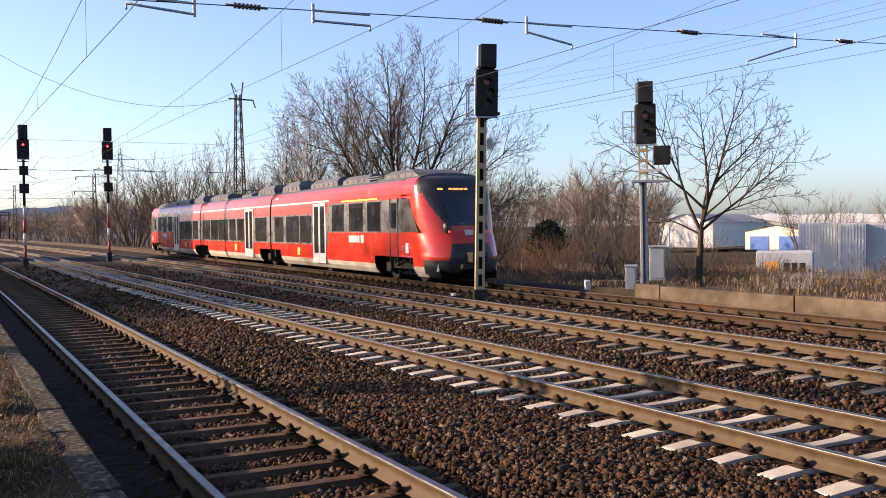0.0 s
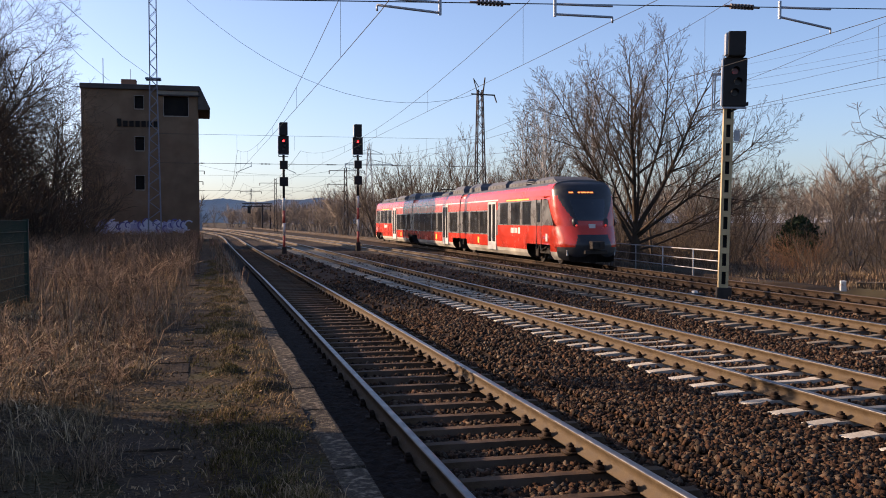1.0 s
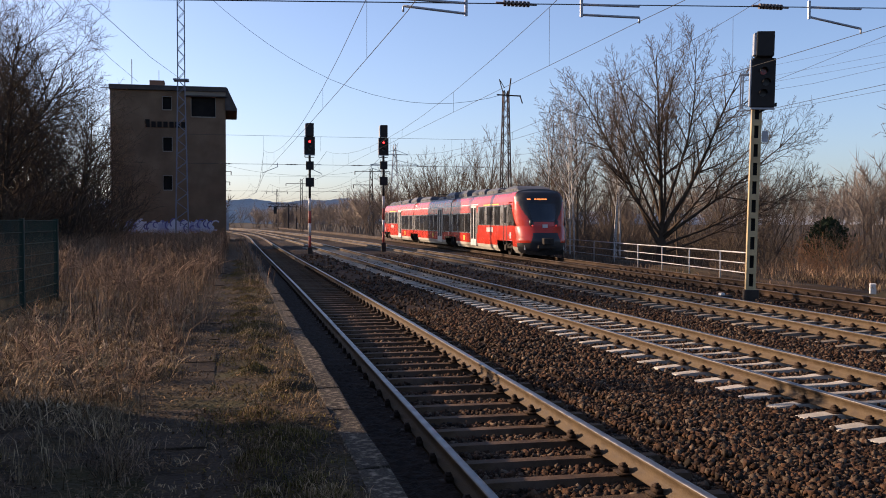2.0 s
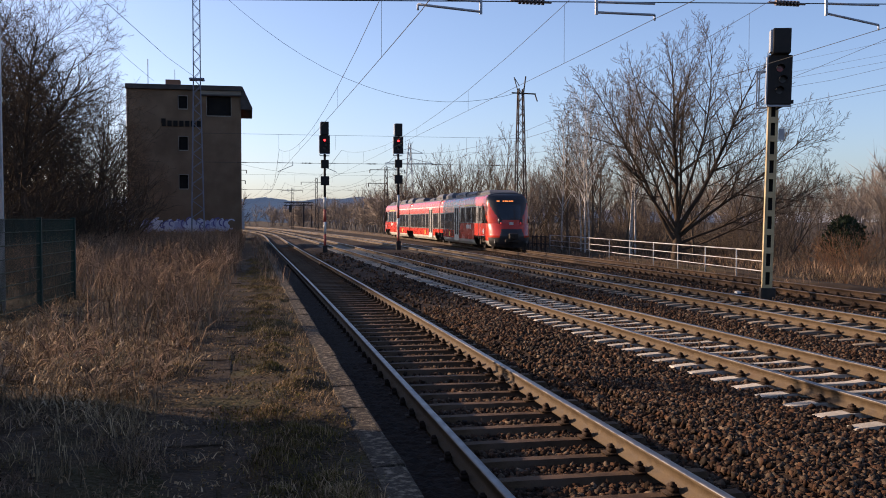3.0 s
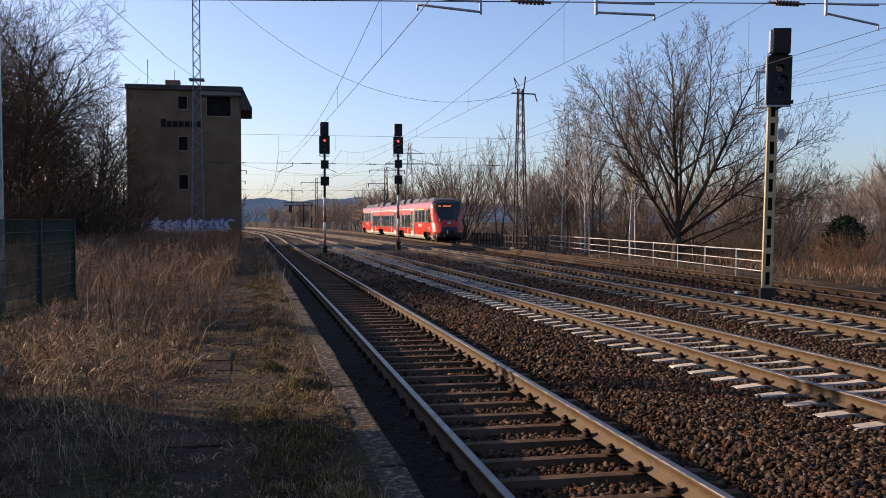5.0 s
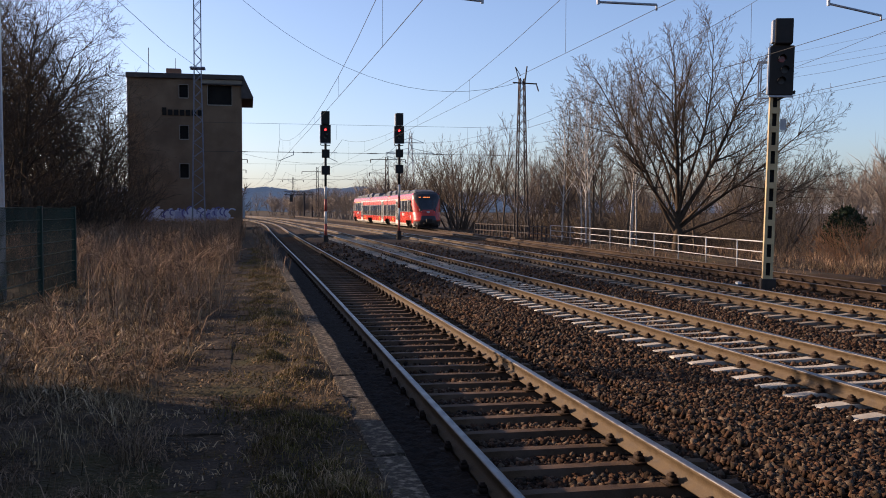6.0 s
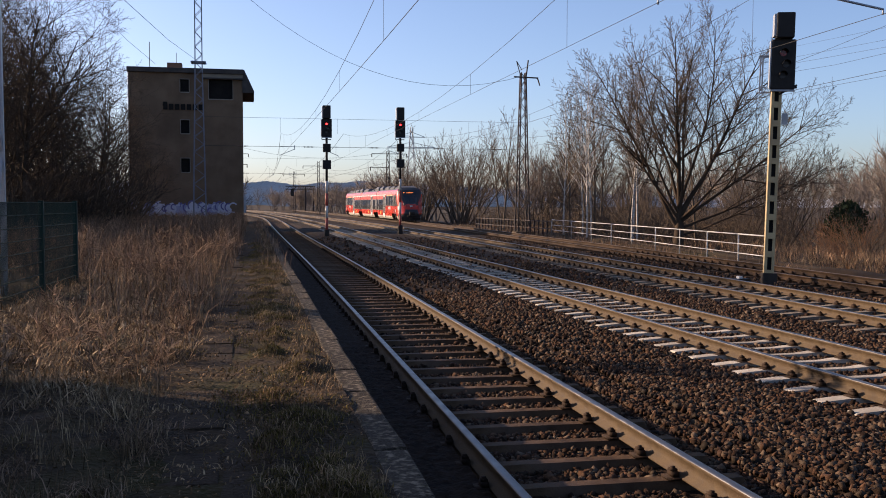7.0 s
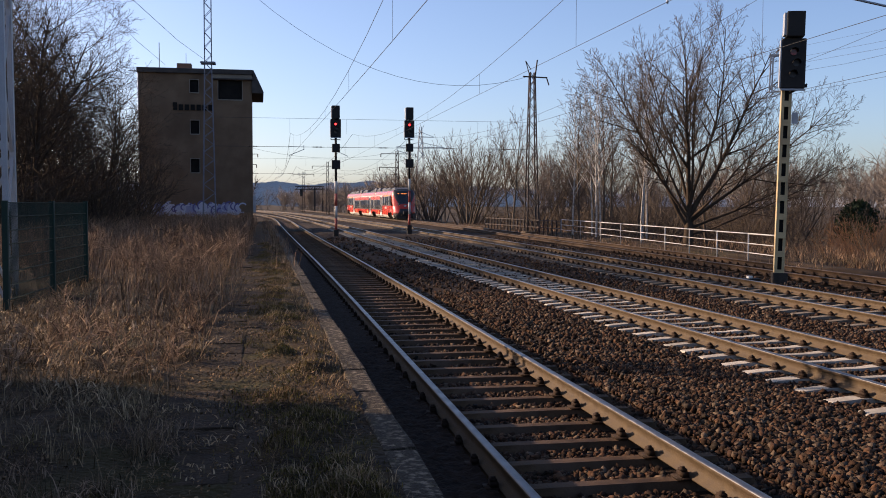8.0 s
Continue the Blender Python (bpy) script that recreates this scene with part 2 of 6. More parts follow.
def tube(bm, p0, p1, r0, r1=None, n=8, caps=True, mi=0):
    p0, p1 = Vector(p0), Vector(p1)
    r1 = r0 if r1 is None else r1
    d = (p1 - p0).normalized()
    a = d.orthogonal().normalized()
    b = d.cross(a)
    rings = []
    for p, r in ((p0, r0), (p1, r1)):
        rings.append([bm.verts.new(p + r * (math.cos(2 * math.pi * i / n) * a + math.sin(2 * math.pi * i / n) * b)) for i in range(n)])
    for i in range(n):
        f = bm.faces.new((rings[0][i], rings[0][(i + 1) % n], rings[1][(i + 1) % n], rings[1][i]))
        f.smooth = n > 5
        f.material_index = mi
    if caps:
        for r in (rings[0][::-1], rings[1]):
            bm.faces.new(r).material_index = mi
    return bm


def beam(bm, p0, p1, w, h=None, mi=0):
    """A square bar between two points."""
    p0, p1 = Vector(p0), Vector(p1)
    h = w if h is None else h
    d = (p1 - p0).normalized()
    up = Vector((0, 0, 1)) if abs(d.z) < 0.9 else Vector((0, 1, 0))
    a = d.cross(up).normalized()
    b = a.cross(d)
    vs = [bm.verts.new(p + sa * w / 2 * a + sb * h / 2 * b) for p in (p0, p1) for sa, sb in ((-1, -1), (1, -1), (1, 1), (-1, 1))]
    for q in ((0, 1, 2, 3), (7, 6, 5, 4), (0, 4, 5, 1), (1, 5, 6, 2), (2, 6, 7, 3), (3, 7, 4, 0)):
        bm.faces.new([vs[i] for i in q]).material_index = mi
    return bm


def empty(name, m=None):
    ob = new(name)
    ob.empty_display_size = 0.3
    if m is not None:
        ob.matrix_world = m
    return ob


def spline(pts, y):
    """Natural cubic through (y, x) pairs."""
    ky, kx = np.array([p[0] for p in pts], float), np.array([p[1] for p in pts], float)
    n, h = len(ky), np.diff(np.array([p[0] for p in pts], float))
    mm, r = np.eye(n), np.zeros(n)
    for i in range(1, n - 1):
        mm[i, i - 1:i + 2] = h[i - 1], 2 * (h[i - 1] + h[i]), h[i]
        r[i] = 6 * ((kx[i + 1] - kx[i]) / h[i] - (kx[i] - kx[i - 1]) / h[i - 1])
    m2 = np.linalg.solve(mm, r)
    y = np.asarray(y, float)
    j = np.clip(np.searchsorted(ky, y) - 1, 0, n - 2)
    a, b = (ky[j + 1] - y) / h[j], (y - ky[j]) / h[j]
    return a * kx[j] + b * kx[j + 1] + ((a ** 3 - a) * m2[j] + (b ** 3 - b) * m2[j + 1]) * h[j] ** 2 / 6


# ---- plan: centre lines of the four tracks as (y, x); z = 0 is the top of the rails ----
TRACK_1 = [(-60, 2.5), (0, 2.52), (8, 2.55), (20, 2.61), (50, 2.60), (85, 2.62), (110, 2.7), (130, 2.5), (150, 1.8), (200, -2.5), (300, -18)]
TRACK_2 = [(-60, 7.5), (0, 7.42), (15, 7.30), (40, 7.05), (60, 6.9), (85, 6.7), (150, 5.2), (230, 1.5), (330, -8)]
TRACK_3 = [(-60, 11.45), (0, 11.45), (15, 11.45), (28, 11.7), (45, 11.95), (65, 11.95), (100, 11.3), (160, 9.0), (240, 4.0), (330, -5.5)]
TRACK_4 = [(-100, 15.4), (0, 15.4), (20, 15.4), (36, 15.98), (52, 16.44), (70, 16.91), (95, 17.20), (120, 17.22), (160, 16.52), (220, 14.9), (300, 12.9)]
BED = -0.20
PLAT = 0.38

# ---- ground ----
def ground_z(x, y):
    z = np.full_like(x, -0.60)
    z = np.where(x < 0.7, 0.30, z)
    z = np.where(x < -14, 0.30 + 0.5 * np.clip((-14 - x) / 30, 0, 1), z)
    far = np.clip((y - 95) / 40, 0, 1)
    z = np.where(x < 0.7, z - 0.7 * far, z)
    edge = np.where(y > 24, np.interp(y, [24, 63, 120, 200, 400], [18.6, 22.5, 21.5, 20, 18]), 17.6)
    right = x > edge - 0.3
    drop = np.clip((x - edge - 1.0) / 14, 0, 1)
    z = np.where(right, np.where(y < 24, 0.08 - 0.9 * drop, -0.25 - 2.0 * drop), z)
    return z


def grid_axis(bands):
    out = []
    for a, b, s in bands:
        out += list(np.arange(a, b, s))
    return np.array(out + [bands[-1][1]])


def build_ground():
    xs = grid_axis([(-2500, -200, 230), (-200, -40, 20), (-40, -2, 1.9), (-2, 0.69, 0.5), (0.69, 0.72, 0.03), (0.72, 17.0, 1.6), (17.0, 40, 0.7), (40, 200, 16), (200, 2500, 230)])
    ys = grid_axis([(-400, -20, 40), (-20, 60, 1.5), (60, 140, 4), (140, 400, 20), (400, 4000, 300)])
    gx, gy = np.meshgrid(xs, ys)
    gz = ground_z(gx, gy)
    rough = np.array([noise.noise((x * 0.35, y * 0.35, 1.7)) for x, y in zip(gx.ravel(), gy.ravel())]).reshape(gx.shape)
    gz = gz + np.where((gx > 1) & (gx < 17.2), 0.0, 0.10 * rough - 0.03)
    v = np.stack([gx.ravel(), gy.ravel(), gz.ravel()], 1)
    ny, nx = gx.shape
    i = (np.arange(ny - 1)[:, None] * nx + np.arange(nx - 1)[None]).ravel()
    f = np.stack([i, i + 1, i + nx + 1, i + nx], 1)
    ob = new("ground", raw_mesh("ground", v, f, [M_earth], smooth=True))
    tagged(ob, "brown winter earth with sparse dead grass", "ground", kind="structure")


build_ground()


def build_bed():
    """The ballast bed, heaped a little between the tracks, cut open along the platform wall."""
    xs = np.concatenate([np.arange(1.02, 17.1, 0.16), [17.2]])
    ys = np.concatenate([np.arange(-20, 3, 2.0), np.arange(3, 28, 0.16), np.arange(28, 70, 0.8), np.arange(70, 330, 4)])
    gx, gy = np.meshgrid(xs, ys)
    sh = np.interp(gy, [90, 150, 230, 330], [0, -1.6, -6, -17])
    n1 = np.array([noise.noise((x * 5.0, y * 5.0, 0)) for x, y in zip(gx.ravel(), gy.ravel())]).reshape(gx.shape)
    gz = BED - 0.012 + 0.016 * n1
    for tr, half in ((TRACK_1, 1.5), (TRACK_2, 1.5), (TRACK_3, 1.5), (TRACK_4, 1.5)):
        c = spline(tr, np.clip(gy, -60, 299))
        d = np.abs(gx + sh - c)
        gz = np.where(d < half, gz - (0.035 if tr is TRACK_1 else 0.010), gz)
    gz = np.where((gx > 4.3) & (gx < 5.6), gz + 0.05, gz)
    gz = np.where(gx < 1.75, gz - 0.26 * np.clip((1.75 - gx) / 0.45, 0, 1), gz)
    v = np.stack([(gx + sh).ravel(), gy.ravel(), gz.ravel()], 1)
    ny, nx = gx.shape
    i = (np.arange(ny - 1)[:, None] * nx + np.arange(nx - 1)[None]).ravel()
    f = np.stack([i, i + 1, i + nx + 1, i + nx], 1)
    ob = new("ballast_bed", raw_mesh("ballast_bed", v, f, [M_ballast], smooth=True))
    tagged(ob, "rust-brown crushed stone ballast between the tracks", "ballast", kind="structure")


build_bed()

# ---- tracks ----
RAIL_PROFILE = [(-0.07, -0.165), (0.07, -0.165), (0.07, -0.152), (0.012, -0.128), (0.010, -0.045), (0.036, -0.034), (0.037, -0.010), (0.026, 0.0), (-0.026, 0.0), (-0.037, -0.010), (-0.036, -0.034), (-0.010, -0.045), (-0.012, -0.128), (-0.07, -0.152)]


def rail_mesh(name, track, off, top, side):
    ys = np.concatenate([np.arange(-30, 20, 2.0), np.arange(20, 299, 4.0)])
    xs = spline(track, ys)
    hd = np.gradient(xs, ys)
    k = len(RAIL_PROFILE)
    v = []
    for x, y, h in zip(xs, ys, hd):
        c = 1 / math.hypot(1, h)
        for px, pz in RAIL_PROFILE:
            v.append((x + (px + off) * c, y - (px + off) * h * c, pz))
    f, mi = [], []
    for s in range(len(ys) - 1):
        for i in range(k):
            j = (i + 1) % k
            f.append((s * k + i, s * k + j, (s + 1) * k + j, (s + 1) * k + i))
            mi.append(1 if i in (6, 7, 8) else 0)
    return raw_mesh(name, np.array(v), np.array(f), [side, top], index=mi)


def concrete_sleeper():
    bm = bmesh.new()
    rows = [(-1.3, 0.10, -0.205), (-1.28, 0.105, -0.19), (-0.95, 0.115, -0.165), (-0.55, 0.11, -0.168), (-0.35, 0.08, -0.185), (0, 0.075, -0.19),
            (0.35, 0.08, -0.185), (0.55, 0.11, -0.168), (0.95, 0.115, -0.165), (1.28, 0.105, -0.19), (1.3, 0.10, -0.205)]
    rings = [[bm.verts.new(p) for p in ((x, -w, -0.32), (x, -w * 0.82, z), (x, w * 0.82, z), (x, w, -0.32))] for x, w, z in rows]
    for a, b in zip(rings, rings[1:]):
        for i in range(3):
            bm.faces.new((a[i], b[i], b[i + 1], a[i + 1]))
    bm.faces.new(rings[0])
    bm.faces.new(rings[-1][::-1])
    return bm


def steel_sleeper():
    """A pressed steel trough sleeper, ends bent down."""
    bm = bmesh.new()
    rows = [(-1.27, 0.085, -0.27), (-1.22, 0.085, -0.185), (-0.4, 0.085, -0.175), (0.4, 0.085, -0.175), (1.22, 0.085, -0.185), (1.27, 0.085, -0.27)]
    rings = [[bm.verts.new(p) for p in ((x, -w - 0.03, min(-0.27, z)), (x, -w * 0.72, z), (x, w * 0.72, z), (x, w + 0.03, min(-0.27, z)))] for x, w, z in rows]
    for a, b in zip(rings, rings[1:]):
        for i in range(3):
            bm.faces.new((a[i], b[i], b[i + 1], a[i + 1]))
    return bm


def clip_parts():
    """One fastening: base plate, clamp and bolt, at the rail's foot."""
    bm = bmesh.new()
    box(bm, -0.17, 0.17, -0.075, 0.075, -0.175, -0.155)
    for s in (-1, 1):
        box(bm, min(s * 0.075, s * 0.13), max(s * 0.075, s * 0.13), -0.055, 0.055, -0.155, -0.115)
        tube(bm, (s * 0.105, 0, -0.13), (s * 0.105, 0, -0.082), 0.02, n=6)
        box(bm, min(s * 0.08, s * 0.13), max(s * 0.08, s * 0.13), -0.034, 0.034, -0.112, -0.095)
    v = np.array([t.co for t in bm.verts])
    bmesh.ops.triangulate(bm, faces=bm.faces[:])
    bm.verts.index_update()
    f = np.array([[t.index for t in q.verts] for q in bm.faces])
    bm.free()
    return v, f


def build_track(label, track, spacing, first, n, kind, dull, until):
    tr = empty("railway_track")
    tagged(tr, label, "railway track", "station tracks")
    for off in (-0.752, 0.752):
        ob = new("rail", rail_mesh("rail", track, off, M_railtop_rust if dull else M_railtop, M_raildark if dull else M_rail))
        ob.parent = tr
    bm = concrete_sleeper() if kind != "steel" else steel_sleeper()
    material = {"concrete": M_concrete, "old": M_concrete_old, "steel": M_steelsl}[kind]
    me = bpy.data.meshes.new("sleeper")
    bm.to_mesh(me)
    bm.free()
    me.materials.append(material)
    rnd = random.Random(n)
    cv, cf = clip_parts()
    vs, fs, base = [], [], 0
    for i in range(n):
        y = first + i * spacing
        x = float(spline(track, [y])[0])
        h = math.atan(float(spline(track, [y + 1])[0] - spline(track, [y - 1])[0]) / 2)
        ob = new("sleeper", me)
        ob.parent = tr
        ob.matrix_basis = pose(x + rnd.uniform(-0.015, 0.015), y + rnd.uniform(-0.015, 0.015), rnd.uniform(-0.006, 0.002), 0, 0, -math.degrees(h) + rnd.uniform(-0.5, 0.5))
        if y < until:
            for off in (-0.752, 0.752):
                v = cv + (x + off * math.cos(h), y - off * math.sin(h), 0)
                vs.append(v)
                fs.append(cf + base)
                base += len(cv)
    ob = new("fastening", raw_mesh("fastening", np.concatenate(vs), np.concatenate(fs), [M_clip]))
    ob.parent = tr
    ob["kind"] = "stuff"
    # the run of sleepers far down the line, joined
    far = first + n * spacing
    ys = np.arange(far, 125, spacing)
    xs = spline(track, ys)
    q = np.array([(-1.28, -0.07, -0.195), (1.28, -0.07, -0.195), (1.28, 0.07, -0.195), (-1.28, 0.07, -0.195)])
    v = (np.stack([xs, ys, 0 * ys], 1)[:, None] + q[None]).reshape(-1, 3)
    ob = new("far_sleepers", raw_mesh("far_sleepers", v, np.arange(len(v)).reshape(-1, 4), [M_concrete_old if kind != "steel" else M_steelsl]))
    ob.parent = tr
    ob["kind"] = "stuff"
    return tr


build_track("railway track with shiny rails on rusty steel sleepers beside the platform", TRACK_1, 0.65, 3.6, 110, "steel", False, 45)
build_track("main line track with shiny rails on pale concrete sleepers", TRACK_2, 0.60, 2.2, 130, "concrete", False, 45)
build_track("main line track with brown rails on weathered concrete sleepers", TRACK_3, 0.60, 2.0, 130, "old", False, 45)
build_track("curving side track with rusty rails on old sleepers", TRACK_4, 0.63, 4.0, 120, "steel", True, 40)

# ---- platform under the eye ----
MOUNDS = []
mound_rnd = random.Random(64)
for k in range(150):
    q = mound_rnd.random()
    along = 4.6 + 34 * mound_rnd.random() ** 1.4
    across = mound_rnd.uniform(0.10, 0.60) if q < 0.75 else mound_rnd.uniform(-1.45, -0.75)
    MOUNDS.append((across, along, mound_rnd.uniform(0.07, 0.17), mound_rnd.uniform(0.022, 0.065)))


def mound_z(x, y):
    """Height that the moss tussocks add to the platform's cover."""
    z = np.zeros_like(x)
    for mx, my, mr, mh in MOUNDS:
        z += mh * np.exp(-(((x - mx) / mr) ** 2 + ((y - my) / (1.25 * mr)) ** 2))
    return z


def dirt_cover(parent):
    """Trodden earth that has crept over the slabs and runs on as hummocky ground beside them."""
    xs = np.concatenate([np.arange(-8.0, -2.0, 0.10), np.arange(-2.0, 0.78, 0.06)])
    ys = np.concatenate([np.arange(1.5, 16, 0.06), np.arange(16, 92, 0.4)])
    gx, gy = np.meshgrid(xs, ys)
    n1 = np.array([noise.noise((x * 1.6, y * 1.1, 4.0)) + 0.5 * noise.noise((x * 6, y * 6, 2.0)) + 0.3 * noise.noise((x * 17, y * 17, 8.0)) for x, y in zip(gx.ravel(), gy.ravel())]).reshape(gx.shape)
    slab_zone = np.clip(1 - np.abs(gx + 0.15) / 0.62, 0, 1)
    gz = PLAT - 0.012 + 0.018 * n1 - 0.022 * slab_zone ** 0.5 + np.where(gx < -0.9, 0.015, 0) + mound_z(gx, gy)
    n2 = np.array([noise.noise((x * 0.9, y * 0.9, 9.0)) for x, y in zip(gx.ravel(), gy.ravel())]).reshape(gx.shape)
    gz = gz + 0.085 * n2 * np.clip((-1.0 - gx) / 0.8, 0, 1)
    v = np.stack([gx.ravel(), gy.ravel(), gz.ravel()], 1)
    ny, nx = gx.shape
    i = (np.arange(ny - 1)[:, None] * nx + np.arange(nx - 1)[None]).ravel()
    f = np.stack([i, i + 1, i + nx + 1, i + nx], 1)
    ob = new("dirt_cover", raw_mesh("dirt_cover", v, f, [M_dirt], smooth=True))
    ob.parent = parent


def build_platform():
    pl = empty("platform")
    tagged(pl, "old overgrown platform with worn concrete slabs and a stone edge", "platform", kind="structure")
    part("platform_wall", bbox(0.74, 0.92, -20, 92, -0.62, 0.24), M_platwall, pl)
    part("platform_core", bbox(-1.7, 0.735, -20, 92, -0.3, 0.32), M_earth, pl)
    dirt_cover(pl)
    rnd = random.Random(4)
    y, k = -6.0, 0
    meshes = []
    for v in range(5):
        bm = bbox(0.055, 0.27, 0.004, 0.995, -0.14, 0, bevel=0.02)
        for vert in bm.verts:
            n = noise.noise_vector(vert.co * 4 + Vector((v * 7, 0, 0)))
            vert.co += n * 0.016
        me = bpy.data.meshes.new("edge_stone")
        bm.to_mesh(me)
        bm.free()
        me.materials.append(M_edge)
        meshes.append(me)
    while y < 92:
        ob = new("edge_stone", meshes[k % 5])
        ob.parent = pl
        ob.matrix_basis = pose(0.70 + 0.0009 * y + rnd.uniform(-0.005, 0.005), y, PLAT + rnd.uniform(-0.008, 0.006), rnd.uniform(-0.4, 0.4), rnd.uniform(-1, 1), rnd.uniform(-0.25, 0.25))
        y += 1.0
        k += 1
    slabs = []
    for v in range(4):
        bm = bbox(0.008, 0.59, 0.008, 0.69, -0.06, 0, bevel=0.012)
        for vert in bm.verts:
            vert.co += noise.noise_vector(vert.co * 3 + Vector((v * 5, 2, 0))) * 0.014
        me = bpy.data.meshes.new("slab")
        bm.to_mesh(me)
        bm.free()
        me.materials.append(M_plat)
        slabs.append(me)
    for j in range(50):
        for i in range(2):
            if rnd.random() < 0.2:
                continue
            ob = new("slab", slabs[rnd.randrange(4)])
            ob.parent = pl
            ob.matrix_basis = pose(-0.78 + i * 0.6, 2.0 + j * 0.7, PLAT - 0.026 + rnd.uniform(-0.010, 0.006), rnd.uniform(-0.5, 0.5), rnd.uniform(-0.5, 0.5), rnd.uniform(-0.5, 0.5))


build_platform()


def ballast_shoulder():
    """Dark ballast heaped over the sleeper ends, from the platform wall to the near rail, added to blacken the
    platform's shade.
    """
    ys = np.concatenate([np.arange(-6, 3.5, 0.3), np.arange(3.5, 14, 0.035), np.arange(14, 30, 0.09), np.arange(30, 92, 0.5)])
    u = np.linspace(0, 1, 24)
    gu, gy = np.meshgrid(u, ys)
    gx = 0.925 + gu * (spline(TRACK_1, gy) - 0.752 - 0.095 - 0.925)
    lump = np.array([noise.noise((x * 24, y * 24, 1.0)) + 0.6 * noise.noise((x * 9, y * 9, 6.0)) for x, y in zip(gx.ravel(), gy.ravel())]).reshape(gx.shape)
    gz = -0.162 - 0.24 * np.clip((0.40 - gu) / 0.3, 0, 1) + 0.022 * lump
    ny, nx = gx.shape
    i = (np.arange(ny - 1)[:, None] * nx + np.arange(nx - 1)[None]).ravel()
    f = np.stack([i, i + 1, i + nx + 1, i + nx], 1)
    v = np.stack([gx.ravel(), gy.ravel(), gz.ravel()], 1)
    ob = new("ballast_shoulder", raw_mesh("ballast_shoulder", v, f, [M_ballast]))
    tagged(ob, "dark ballast added between platform wall and rail to deepen the shade", "ballast", kind="stuff")


ballast_shoulder()

# ---- the train: three cars, long axis along y, nose of car towards -y, z = 0 at the rails ----
HALF = [(0.22, 1.22), (0.40, 1.36), (0.57, 1.41), (0.86, 1.43), (1.17, 1.44), (1.70, 1.44), (2.50, 1.44), (2.87, 1.42), (2.97, 1.41), (3.04, 1.405), (3.30, 1.36), (3.50, 1.26), (3.62, 1.08), (3.69, 0.7), (3.72, 0.3), (3.725, 0.0)]


def half_width(z):
    return float(np.interp(z, [p[0] for p in HALF], [p[1] for p in HALF]))


def shell(bm, y0, y1, band, hi, open_below=0.0):
    """Side walls and roof between y0 and y1; band: dark window strip between these heights; white line and skirt by height."""
    ring = [(w, z) for z, w in HALF]
    pts = [(-w, z) for w, z in ring] + [(w, z) for w, z in ring[-2::-1]]
    a = [bm.verts.new((x, y0, z)) for x, z in pts]
    b = [bm.verts.new((x, y1, z)) for x, z in pts]
    for i in range(len(pts) - 1):
        zc = (pts[i][1] + pts[i + 1][1]) / 2
        if zc < open_below:
            continue
        f = bm.faces.new((a[i], b[i], b[i + 1], a[i + 1]))
        f.smooth = zc > 3.2
        f.material_index = 1 if zc < 0.57 else 2 if band and band[0] < zc < band[1] else 3 if zc > 3.55 else (4 if hi and 2.97 < zc < 3.04 else 0)


def cap(bm, y, flip):
    ring = [(w, z) for z, w in HALF]
    pts = [(-w, z) for w, z in ring] + [(w, z) for w, z in ring[-2::-1]]
    vs = [bm.verts.new((x, y, z)) for x, z in pts]
    f = bm.faces.new(vs if flip else vs[::-1])
    f.material_index = 5


